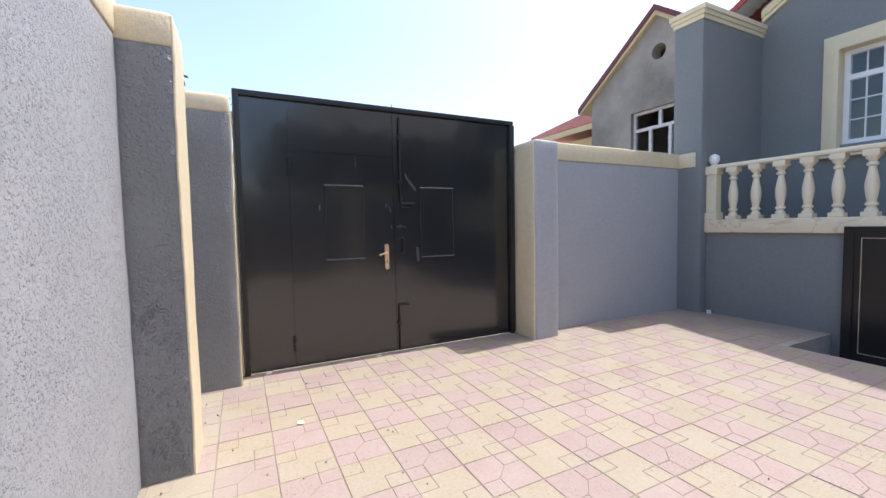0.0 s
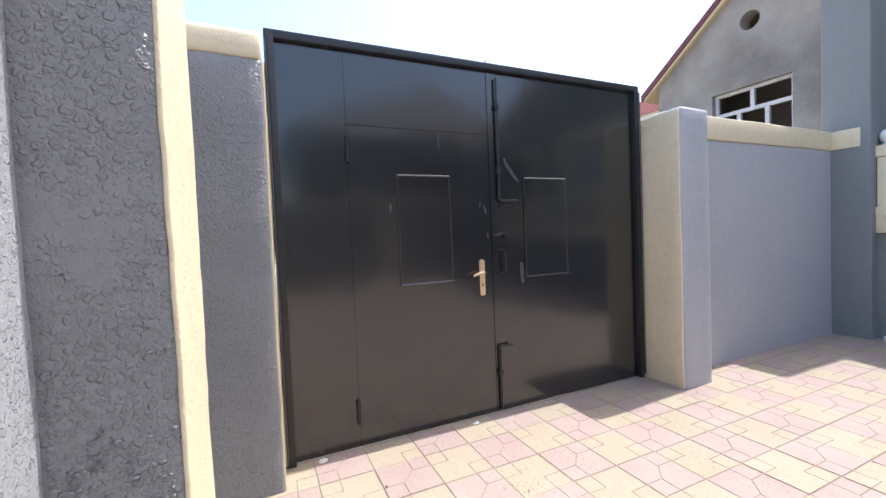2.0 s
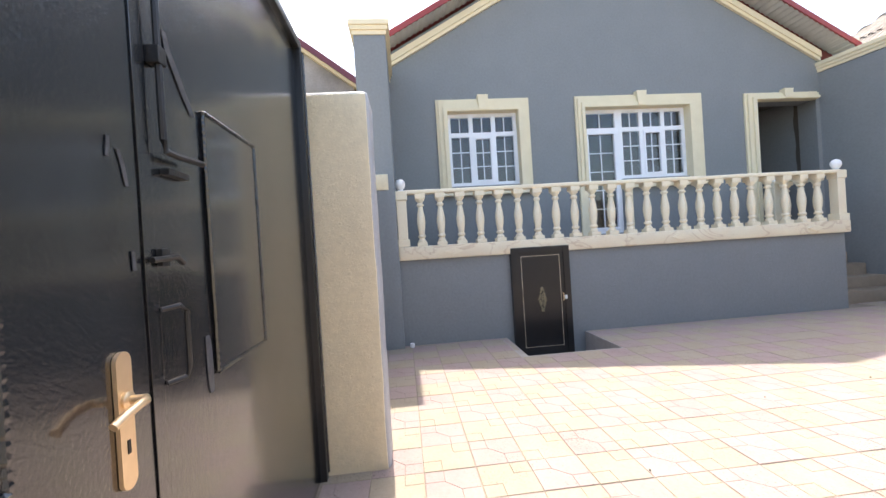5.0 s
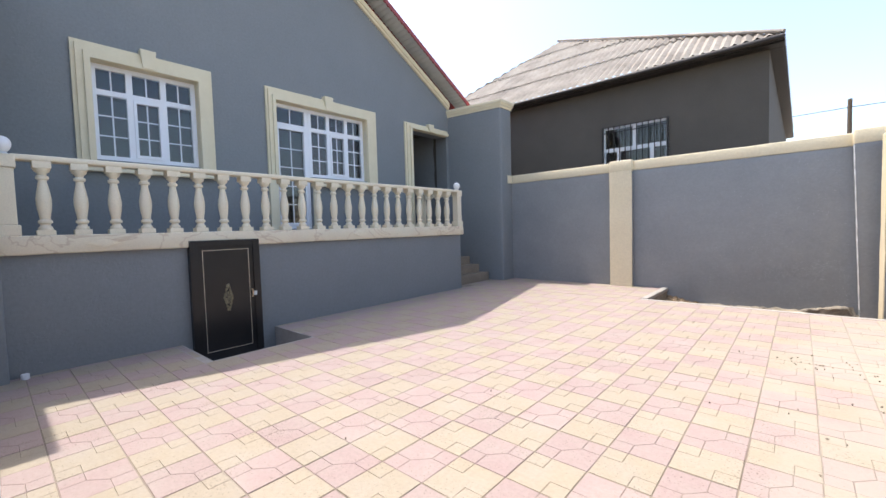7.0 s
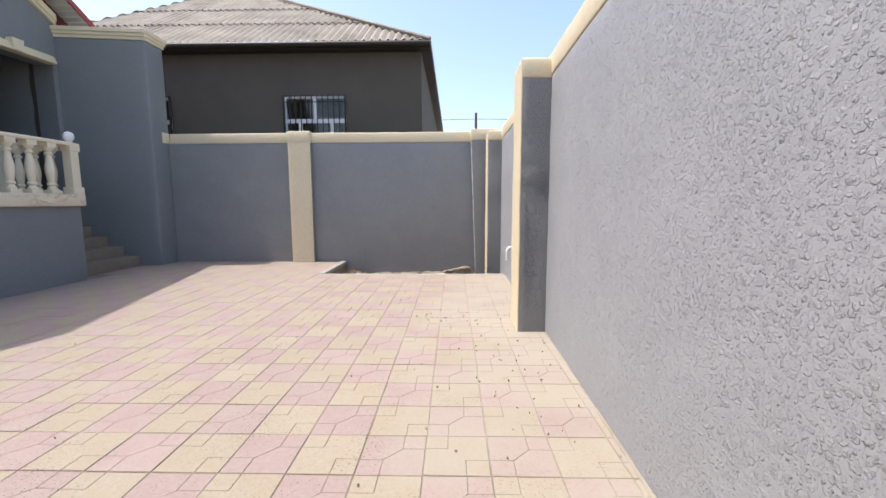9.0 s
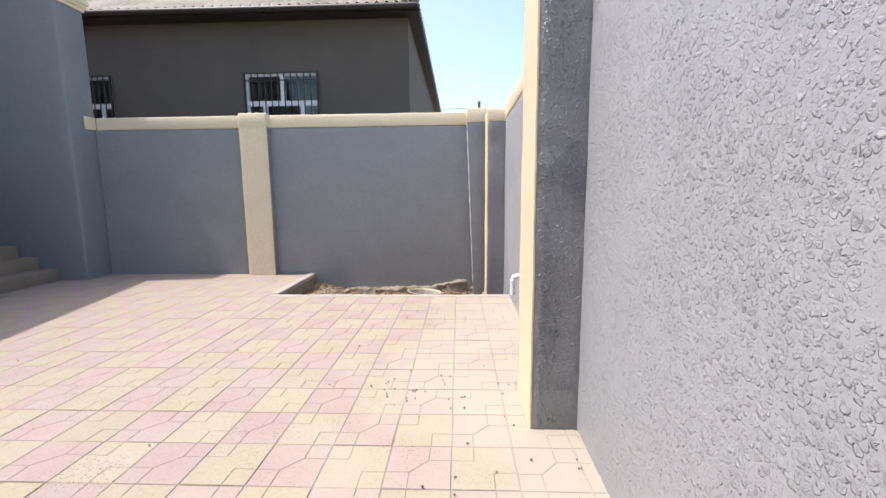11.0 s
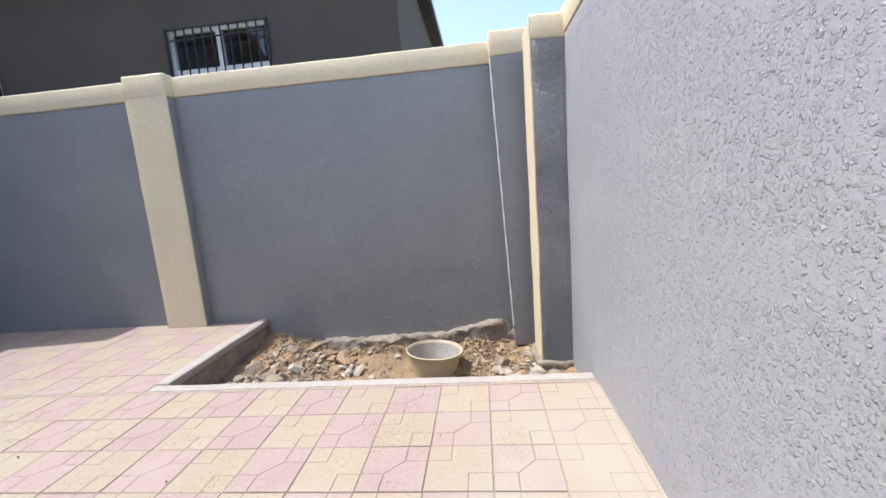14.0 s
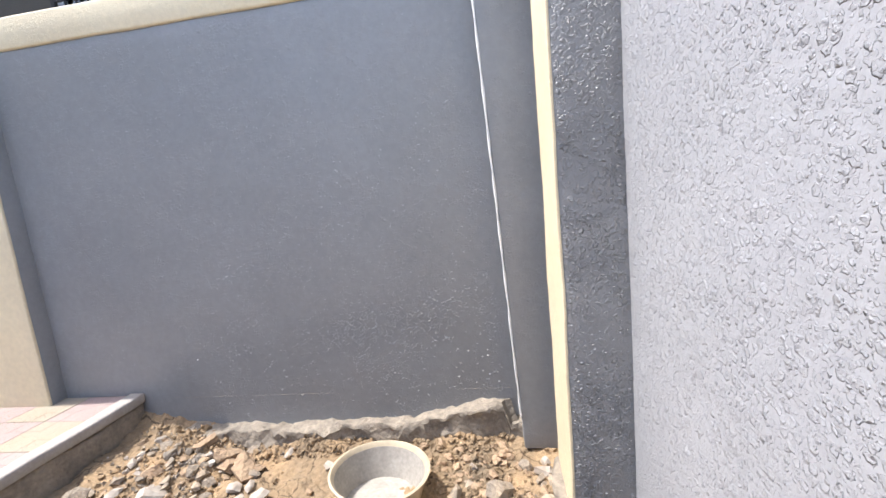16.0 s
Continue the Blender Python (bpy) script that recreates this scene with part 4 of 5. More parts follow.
def roof_z(y, lift=0.0):
    return APEX_Z + lift - PITCH * abs(y - APEX_Y)


OVER = FACADE - 0.36
part("roof", prism([(EAVE_N, roof_z(EAVE_N, 0.33)), (APEX_Y, roof_z(APEX_Y, 0.33)), (EAVE_S, roof_z(EAVE_S, 0.33)), (EAVE_S, roof_z(EAVE_S, 0.39)), (APEX_Y, roof_z(APEX_Y, 0.39)), (EAVE_N, roof_z(EAVE_N, 0.39))], "x", OVER, FACADE + 9), RED_METAL, house, "red sheet-metal roof edge")
part("rake_flashing", prism([(EAVE_N + 0.02, roof_z(EAVE_N, 0.30)), (APEX_Y, roof_z(APEX_Y, 0.31)), (EAVE_S - 0.02, roof_z(EAVE_S, 0.30)), (EAVE_S - 0.02, roof_z(EAVE_S, 0.40)), (APEX_Y, roof_z(APEX_Y, 0.41)), (EAVE_N + 0.02, roof_z(EAVE_N, 0.40))], "x", OVER - 0.02, OVER - 0.001), RED_METAL, house, "red metal verge flashing")
for y0 in (EAVE_N, EAVE_S):
    n = 46
    bm = bmesh.new()
    prev = None
    for k in range(n * 4 + 1):
        y = y0 + (APEX_Y - y0) * k / (n * 4)
        z = roof_z(y, 0.315) + 0.012 * math.sin(k * math.pi / 2)
        pair = (bm.verts.new((OVER + 0.01, y, z)), bm.verts.new((FACADE + 0.02, y, z)))
        if prev:
            bm.faces.new((prev[0], pair[0], pair[1], prev[1]))
        prev = pair
    part("soffit", bm, SOFFIT, house, "pale corrugated soffit sheet")
for k, (out, low, top) in enumerate(((0.05, 0.0, 0.17), (0.075, 0.06, 0.17))):
    for s in (-1, 1):
        y1 = EAVE_N - 0.42 if s > 0 else EAVE_S + 0.42
        part("rake_board", prism([(y1, roof_z(y1, low)), (APEX_Y, roof_z(APEX_Y, low)), (APEX_Y, roof_z(APEX_Y, top)), (y1, roof_z(y1, top))], "x", FACADE - out, FACADE + 0.003 * (k + 1)), TRIM, house, "cream moulded rake board")
orn = bmesh.new()
for k in range(11):
    a = (k - 5) / 5
    g = bmesh.ops.create_uvsphere(orn, u_segments=10, v_segments=6, radius=0.085 - 0.03 * abs(a))
    for v in g["verts"]:
        v.co = Vector((FACADE - 0.015 + v.co.x * 0.5, 1.12 + 0.33 * a + v.co.y, 5.66 + 0.12 * (1 - a * a) + 0.03 * (-1) ** k + v.co.z * 0.8))
part("gable_ornament", orn, TRIM, house, "cream moulded scroll ornament", True)

# house body behind the facade, so that rooms are closed
part("side_wall", merge(boxes(((FACADE + 0.36, 4.75, -0.3), (FACADE + 9, 5.04, 4.4))), boxes(((FACADE + 2.4, -2.9, -0.3), (FACADE + 9, -2.62, 4.4))), boxes(((FACADE + 8.7, -2.6, -0.3), (FACADE + 9, 4.74, 6.5)))), HOUSE_GREY, house)
part("room", merge(boxes(((FACADE + 4.0, -1.3, FLOOR), (FACADE + 4.1, 4.74, 4.2))), boxes(((FACADE + 0.36, -1.3, FLOOR - 0.1), (FACADE + 4.1, 4.74, FLOOR))), boxes(((FACADE + 0.36, -1.3, 4.1), (FACADE + 4.1, 4.74, 4.2))), boxes(((FACADE + 0.351, -1.45, 0.0), (FACADE + 4.1, -1.31, 4.2)))), INSIDE, house, "plain dim interior plaster")
# porch interior, guessed deep and coloured dark to imitate the unlit recess
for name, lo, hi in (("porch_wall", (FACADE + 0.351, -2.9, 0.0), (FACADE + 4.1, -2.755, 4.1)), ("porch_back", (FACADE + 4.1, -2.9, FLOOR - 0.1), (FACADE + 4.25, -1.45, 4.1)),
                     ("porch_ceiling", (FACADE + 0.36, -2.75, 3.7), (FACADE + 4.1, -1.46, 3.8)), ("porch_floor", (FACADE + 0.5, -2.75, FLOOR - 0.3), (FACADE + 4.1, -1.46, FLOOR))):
    part(name, boxes((lo, hi)), DARK_RENDER, house, "porch recess with its shade put into the colour")
for i in range(7):
    part("step", worn_box((7.62 + 0.26 * i, -3.02 + 0.14 * (0.5 + 0.26 * i), -0.1), (7.62 + 0.26 * (i + 1) + 0.03, -1.54, FLOOR * (i + 1) / 7), 0.2, 0.012, 0.002), STEP_STONE, house, "", True)


def trim(outer, inner, key_y, sides=True, sill=True, parent=None):
    """A stepped cream surround with a keystone; outer and inner are (y0, y1, z0, z1)."""
    y0, y1, z0, z1 = outer
    a0, a1, b0, b1 = inner
    a0, a1, b1 = (a0 + 0.006 if y0 < a0 else a0), a1 - 0.006, b1 - 0.006
    t = None
    for out, f in ((0.035, 0.0), (0.065, 0.22), (0.05, 0.42), (0.095, 0.62)):
        u0, u1, v1 = a0 + (y0 - a0) * (1 - f), a1 + (y1 - a1) * (1 - f), b1 + (z1 - b1) * (1 - f)
        back = {0.035: 0.0, 0.065: 0.002, 0.05: 0.004, 0.095: 0.006}[out]
        i0, i1, j1 = a0 - back, a1 + back, b1 + back
        outline = [(u0, z0), (u0, v1), (u1, v1), (u1, z0), (i1, z0), (i1, j1), (i0, j1), (i0, z0)]
        if u0 == a0:
            outline = [(a0 + back, v1), (u1, v1), (u1, z0), (i1, z0), (i1, j1), (a0 + back, j1)]
        bm = prism(outline, "x", FACADE - out, FACADE + (0.068 if f == 0 else 0.002))
        if t:
            part("moulding", bm, TRIM, t)
        else:
            t = part("surround", bm, TRIM, parent or house, "cream moulded surround")
    part("keystone", prism([(key_y - 0.07, b1 + 0.02), (key_y + 0.07, b1 + 0.02), (key_y + 0.09, z1 + 0.05), (key_y - 0.09, z1 + 0.05)], "x", FACADE - 0.11, FACADE + 0.001), TRIM, t)
    if sill:
        part("sill", boxes(((FACADE - 0.11, y0 - 0.04, z0 - 0.075), (FACADE + 0.003, y1 + 0.04, z0 - 0.03)), ((FACADE - 0.08, y0 - 0.01, z0 - 0.03), (FACADE + 0.003, y1 + 0.01, z0 + 0.002)), bevel=0.006), TRIM, t)
    return t


def window_frame(y0, y1, z0, z1, posts, transom, sash, name="window", muntins=(2, 4)):
    """White plastic window: frame, mullions, transom, opening sash, glazing bars and panes."""
    x0, x1 = FACADE + 0.07, FACADE + 0.14
    t = 0.065
    edges = [y0 + t, *[p for p in posts], y1 - t]
    lights = []
    for i in range(len(edges) - 1):
        a = edges[i] + (0.035 if i else 0)
        b = edges[i + 1] - (0.035 if i < len(edges) - 2 else 0)
        lights += [(i, a, b, z0 + t, transom - 0.035, muntins[1] - 1), (i, a, b, transom + 0.035, z1 - t, 1)]
    w = part(name, holed_wall(x0, x1, y0, y1, z0, z1, [q[1:5] for q in lights]), UPVC, house, "white plastic window frame")
    for i, la, lb, ll, lh, n in lights:
        if i in sash and n > 1:
            part("sash", holed_wall(x0 - 0.015, x0 + 0.05, la, lb, ll, lh, [(la + 0.034, lb - 0.034, ll + 0.04, lh - 0.04)]), UPVC, w)
            la, lb, ll, lh = la + 0.034, lb - 0.034, ll + 0.04, lh - 0.04
        p = part("pane", boxes(((x0 + 0.03, la - 0.005, ll - 0.005), (x0 + 0.036, lb + 0.005, lh + 0.005))), GLASS, w, "clear glass pane")
        p.visible_shadow = False
        us = [la + (lb - la) * k / muntins[0] for k in range(muntins[0] + 1)]
        vs = [ll + (lh - ll) * k / n for k in range(n + 1)]
        gaps = [(us[c] + (0.008 if c else 0.001), us[c + 1] - (0.008 if c < muntins[0] - 1 else 0.001), vs[r] + (0.008 if r else 0.001), vs[r + 1] - (0.008 if r < n - 1 else 0.001)) for c in range(muntins[0]) for r in range(n)]
        part("glazing_lattice", holed_wall(x0 + 0.022, x0 + 0.044, la, lb, ll, lh, gaps), UPVC, w)
    return w


trim((2.70, 4.29, 2.19, 3.73), W1, 3.50)
window_frame(*W1, (2.90 + 0.41, 4.11 - 0.41), 3.16, (1,))
t = trim((-0.46, 1.88, 2.19, 3.73), (W2[0], D2[1], W2[2], W2[3]), 0.70, sill=False)
part("sill", boxes(((FACADE - 0.11, -0.5, 2.115), (FACADE + 0.003, 0.93, 2.16)), ((FACADE - 0.08, -0.47, 2.16), (FACADE + 0.003, 0.93, 2.188)), bevel=0.006), TRIM, t)
for y0, y1 in ((1.731, 1.88), (0.935, 1.058)):
    part("door_jamb", boxes(((FACADE - 0.05, y0, FLOOR), (FACADE + 0.002, y1, 2.187)), bevel=0.005), TRIM, t)
window_frame(W2[0], 1.062, W2[2], W2[3], (0.23, 0.64), 3.16, (1,))
window_frame(D2[0] + 0.004, D2[1], D2[2], D2[3], (), 3.16, (0,), "balcony_door", (2, 6))
trim((PORCH[0], -1.29, FLOOR, 3.70), (PORCH[0], PORCH[1], FLOOR, PORCH[3]), -2.1, sill=False)

# basement door
door = thing("basement_door", (TERRACE - 0.045, 3.14, -0.28), "black steel basement door with a brass ornament and pale inlay line", "door")
part("door_frame", boxes(((-0.03, -0.405, 0.0), (0.09, -0.32, 1.485)), ((-0.03, 0.32, 0.0), (0.09, 0.405, 1.485)), ((-0.03, -0.32, 1.41), (0.09, 0.32, 1.485)), bevel=0.006), DOOR_PAINT, door)
leaf = part("leaf", boxes(((-0.012, -0.322, 0.02), (0.03, 0.322, 1.412)), bevel=0.003), DOOR_PAINT, door)
part("inlay_line", boxes(((-0.016, -0.268, 0.13), (-0.008, -0.263, 1.365)), ((-0.016, 0.263, 0.13), (-0.008, 0.268, 1.365)), ((-0.016, -0.263, 0.13), (-0.008, 0.263, 0.135)), ((-0.016, -0.263, 1.36), (-0.008, 0.263, 1.365))), material("pale_metal_strip", (0.62, 0.55, 0.44), 0.4, 0.5, (0.5, 0.44, 0.35), 20, 0.5), leaf, "pale metal inlay line")
orn = bmesh.new()
for k in range(15):
    a = (k - 7) / 7
    w = 0.06 * (1 - abs(a)) + 0.01
    g = bmesh.ops.create_uvsphere(orn, u_segments=8, v_segments=6, radius=0.017)
    for v in g["verts"]:
        v.co = Vector((-0.016 + v.co.x * 0.5, v.co.y + w * 0.6 * (-1) ** k, 0.77 + 0.15 * a + v.co.z))
    g = bmesh.ops.create_uvsphere(orn, u_segments=8, v_segments=6, radius=0.012)
    for v in g["verts"]:
        v.co = Vector((-0.018 + v.co.x * 0.6, v.co.y - w * 0.75 * (-1) ** k, 0.77 + 0.16 * a + v.co.z))
for k in range(26):
    a, r = k * 2.4, 0.009 * math.sqrt(k)
    g = bmesh.ops.create_uvsphere(orn, u_segments=7, v_segments=5, radius=0.011)
    for v in g["verts"]:
        v.co = Vector((-0.02 + v.co.x * 0.7, v.co.y + r * math.cos(a), 0.77 + r * 1.6 * math.sin(a) + v.co.z))
part("ornament", orn, material("aged_brass", (0.4, 0.33, 0.2), 0.4, 0.7, (0.06, 0.05, 0.035), 60, 1.0), leaf, "aged brass scroll ornament", True)
part("lock", boxes(((-0.035, -0.345, 0.755), (0.0, -0.31, 0.81)), bevel=0.004), PVC, leaf, "small white lock cover")
part("handle", tube([(-0.012, -0.29, 0.74), (-0.04, -0.29, 0.74), (-0.04, -0.29, 0.84), (-0.012, -0.29, 0.84)], 0.007, 8), BRASS, leaf, "brass pull handle", True)
pit = tagged(part("basement_pit", merge(boxes(((PIT[0] - 0.1, PIT[2] - 0.1, -0.5), (PIT[0] + 0.012, PIT[3] + 0.1, -0.002))), boxes(((PIT[0] + 0.012, PIT[2] - 0.1, -0.5), (PIT[1], PIT[2] + 0.012, -0.002))), boxes(((PIT[0] + 0.012, PIT[3] - 0.012, -0.5), (PIT[1], PIT[3] + 0.1, -0.002))), boxes(((PIT[0], PIT[2], -0.5), (PIT[1] + 0.3, PIT[3], -0.3)))), CONCRETE), "rough concrete well in front of the basement door", "pit", kind="structure")
cap = thing("drain_cap", (7.26, 4.93, 0.0), "small white plastic pipe cap on the paving by the wall", "pipe")
part("cap", lathe([(0.03, -0.005), (0.03, 0.045), (0.025, 0.05)], 16), PVC, cap, smooth=True)

# ---- balustrades ----
BAL = [(0.062, 0.0), (0.062, 0.04), (0.05, 0.045), (0.056, 0.06), (0.05, 0.078), (0.038, 0.09), (0.036, 0.105), (0.052, 0.118), (0.054, 0.13), (0.05, 0.142), (0.038, 0.152), (0.042, 0.19), (0.051, 0.24), (0.057, 0.3), (0.057, 0.35), (0.049, 0.41), (0.04, 0.46), (0.033, 0.5), (0.031, 0.525), (0.046, 0.534), (0.049, 0.547), (0.046, 0.56), (0.032, 0.57), (0.036, 0.588), (0.056, 0.606), (0.062, 0.625), (0.064, 0.64), (0.064, 0.7)]


def baluster_mesh():
    ob = part("baluster", merge(lathe(BAL, 14), boxes(((-0.066, -0.066, 0), (0.066, 0.066, 0.05)), ((-0.066, -0.066, 0.632), (0.066, 0.066, 0.702)), bevel=0.008)), STONE, smooth=True)
    me = ob.data
    bpy.data.objects.remove(ob)
    return me


def post(parent, x, y, z):
    bm = boxes(((-0.085, -0.085, 0), (0.085, 0.085, 0.1)), ((-0.065, -0.065, 0.1), (0.065, 0.065, 0.62)), ((-0.08, -0.08, 0.62), (0.08, 0.08, 0.74)), bevel=0.012)
    p = part("post", bm, STONE, parent, "", False, (x, y, z))
    part("finial", lathe([(0.03, 0.0), (0.045, 0.01), (0.03, 0.025), (0.05, 0.045), (0.064, 0.075), (0.068, 0.1), (0.062, 0.13), (0.045, 0.155), (0.015, 0.168)], 18), PVC, p, "white ball finial", True, (0, 0, 0.738))


BM = baluster_mesh()
front = thing("balustrade", (7.42, 1.7, FLOOR), "cream cast-stone balustrade with turned balusters along the terrace", "balustrade", "terrace balustrades")
front.location = (0, 0, 0)
part("base_ledge", worn_box((7.28, -1.58, 1.13), (7.60, 5.03, FLOOR), 0.12, 0.015, 0.004), LEDGE, front, "veined cream stone ledge", True)
part("rail", worn_box((7.305, -1.5, FLOOR + 0.695), (7.455, 4.92, FLOOR + 0.75), 0.15, 0.018, 0.004), STONE, front, "", True)
for k in range(23):
    b = new("baluster", BM)
    b.parent, b.location, b.rotation_euler = front, (7.38, 4.71 - 0.2673 * k, FLOOR), (0, 0, 0.03 * math.sin(k * 5))
post(front, 7.375, 4.96, FLOOR)
post(front, 7.38, -1.5, FLOOR)
for y in (4.3, 1.1, -1.0):
    part("carved_lozenge", prism([(y - 0.13, 1.22), (y, 1.265), (y + 0.13, 1.22), (y, 1.175)], "x", 7.262, 7.29), STONE, front)
side = thing("balustrade", (0, 0, 0), "cream cast-stone balustrade beside the porch steps", "balustrade", "terrace balustrades")
part("base_ledge", worn_box((7.61, -1.57, 1.13), (8.45, -1.27, FLOOR), 0.12, 0.015, 0.004), STONE, side, "", True)
part("rail", worn_box((7.5, -1.56, FLOOR + 0.695), (8.35, -1.44, FLOOR + 0.75), 0.15, 0.02, 0.004), STONE, side, "", True)
for k in range(3):
    b = new("baluster", BM)
    b.parent, b.location = side, (7.68 + 0.25 * k, -1.5, FLOOR)
post(side, 8.4, -1.5, FLOOR)

# ---- neighbour to the south: dark house with a hipped corrugated roof ----
SX0, SX1, SY = 2.45, 12.0, -5.1
dark = thing("neighbour_house", (0, 0, 0), "dark brown-grey rendered house with a hipped corrugated roof", "house")
dwall = holed_wall(-SY, -SY + 0.3, SX0, SX1, -0.3, 4.6, [(4.19, 5.65, 2.5, 3.61), (8.28, 9.6, 2.5, 3.61)])
for v in dwall.verts:
    v.co = Vector((v.co.y, -v.co.x, v.co.z))
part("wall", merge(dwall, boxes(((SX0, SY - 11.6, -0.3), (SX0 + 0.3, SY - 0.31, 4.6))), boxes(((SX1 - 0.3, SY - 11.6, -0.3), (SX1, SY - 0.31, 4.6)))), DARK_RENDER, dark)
part("room", boxes(((SX0 + 0.31, SY - 2.6, 1.0), (SX1 - 0.31, SY - 2.5, 4.4)), ((SX0 + 0.31, SY - 2.5, 4.3), (SX1 - 0.31, SY - 0.31, 4.4))), INSIDE, dark)
EX0, EX1, EY, EZ = SX0 - 0.22, SX1 + 0.25, SY + 0.28, 4.66
RY, RX, RZ = -10.2, 9.13, 8.42
RX1 = 9.2


def corrugated(corners, pitch_len, name):
    """A roof slope between an eave line and a ridge line, in sheets with waves running down the slope."""
    (a, b), (c, d) = corners
    a, b, c, d = Vector(a), Vector(b), Vector(c), Vector(d)
    up = (b - a).normalized()
    n = int((b - a).length / 0.044)
    bm = bmesh.new()
    normal = (b - a).cross(c - a).normalized()
    if normal.z < 0:
        normal = -normal
    courses = 4
    c_at, d_at, full = (c - a).dot(up), (d - a).dot(up), (b - a).length
    rise = (c - a) - up * c_at
    for k in range(courses):
        bm = bmesh.new()
        prev = None
        for i in range(n + 1):
            foot = a.lerp(b, i / n)
            along = full * i / n
            t = along / c_at if along < c_at else (full - along) / (full - d_at) if along > d_at else 1.0
            wave = 0.028 * math.sin(along / 0.176 * 2 * math.pi)
            pair = [bm.verts.new(foot + rise * q + normal * (wave + lift + 0.006 * noise.noise(Vector((along * 0.9, q * 9, k))))) for q, lift in ((min(t, k / courses), 0.022), (min(t, (k + 1) / courses + 0.04), -0.012))]
            if prev and ((pair[0].co - pair[1].co).length > 0.02 or (prev[0].co - prev[1].co).length > 0.02):
                bm.faces.new((prev[0], pair[0], pair[1], prev[1]))
            prev = pair
        part(name, bm, SHEET, dark, "weathered grey corrugated cement sheets", True)


corrugated((((EX0, EY, EZ), (EX1, EY, EZ)), ((RX, RY, RZ), (RX1, RY, RZ))), 0, "roof_sheet")
corrugated((((EX0, 2 * RY - EY, EZ), (EX0, EY, EZ)), ((RX, RY - 0.05, RZ), (RX, RY + 0.05, RZ))), 0, "roof_sheet")
part("ridge_cap", tube([(EX0, EY, EZ + 0.05), (RX, RY, RZ + 0.06), (RX1, RY, RZ + 0.06)], 0.035, 8), SHEET, dark, "", True)
part("fascia", boxes(((EX0, EY - 0.02, EZ - 0.11), (EX1, EY + 0.01, EZ))), DARK_IRON, dark, "dark metal eaves board")
part("fascia", boxes(((EX0 - 0.01, EY - 12, EZ - 0.11), (EX0 + 0.02, EY - 0.021, EZ))), DARK_IRON, dark, "dark metal eaves board")
part("eaves_soffit", boxes(((EX0, EY - 0.3, EZ - 0.13), (EX1, EY - 0.021, EZ - 0.1))), DARK_IRON, dark)
part("eaves_soffit", boxes(((EX0 + 0.021, EY - 12, EZ - 0.13), (EX0 + 0.25, EY - 0.31, EZ - 0.1))), DARK_IRON, dark)
part("gutter", tube([(EX0, EY + 0.05, EZ - 0.06), (EX1, EY + 0.05, EZ - 0.04)], 0.055, 10), DARK_IRON, dark, "dark gutter", True)
for x0, x1 in ((4.19, 5.65), (8.28, 9.6)):
    y = SY - 0.1
    m = (x0 + x1) / 2
    fr = holed_wall(-y - 0.06, -y, x0, x1, 2.5, 3.61, [(x0 + 0.06, m - 0.42, 2.56, 3.0), (m - 0.34, m + 0.32, 2.56, 3.0), (m + 0.4, x1 - 0.06, 2.56, 3.0), (x0 + 0.06, m - 0.04, 3.09, 3.55), (m + 0.04, x1 - 0.06, 3.09, 3.55)])
    for v in fr.verts:
        v.co = Vector((v.co.y, -v.co.x, v.co.z))
    w = part("window", fr, UPVC, dark, "white plastic window frame")
    p = part("pane", boxes(((x0 + 0.05, y + 0.02, 2.55), (x1 - 0.05, y + 0.026, 3.56))), GLASS, w, "clear glass pane")
    p.visible_shadow = False
    for k in range(12):
        xx = x0 + 0.03 + (x1 - x0 - 0.06) * k / 11
        part("grille_bar", tube([(xx, SY + 0.02, 2.5), (xx, SY + 0.02, 3.6)], 0.012, 6), DARK_IRON, w, "black iron grille bar")
    for za in (3.585, 3.45, 2.6):
        part("grille_rail", boxes(((x0, SY + 0.012, za), (x1, SY + 0.03, za + 0.018))), DARK_IRON, w)
    for xa in (x0, x1 - 0.025):
        part("grille_post", boxes(((xa, SY + 0.008, 2.5), (xa + 0.025, SY + 0.034, 3.61))), DARK_IRON, w)

# ---- neighbour to the north: unfinished house ----
raw = thing("neighbour_house", (0, 0, 0), "unfinished raw cement house with a red-edged gable roof", "house")
NX, NA, NZ, NP = 9.8, 7.58, 5.80, 0.742
gable = holed_wall(NX, NX + 0.3, 5.72, 9.44, -0.3, 4.25, [(6.9, 8.25, 2.55, 3.85)])
hole_r, cy, cz = 0.17, 7.55, 5.03
top = bmesh.new()
ring = [(cy + hole_r * math.cos(2 * math.pi * k / 32), cz + hole_r * math.sin(2 * math.pi * k / 32)) for k in range(32)]


def gable_edge(a):
    """Where a ray from the round hole's centre meets the gable's outline."""
    c, s = math.cos(a), math.sin(a)
    best = 99.0
    for nu, nv, off in ((0, -1, -4.25), (1, 0, 9.44), (-1, 0, -5.72), (NP, 1, NZ + NP * NA), (-NP, 1, NZ - NP * NA)):
        d = c * nu + s * nv
        if d > 1e-6:
            best = min(best, (off - cy * nu - cz * nv) / d)
    return (cy + c * best, cz + s * best)


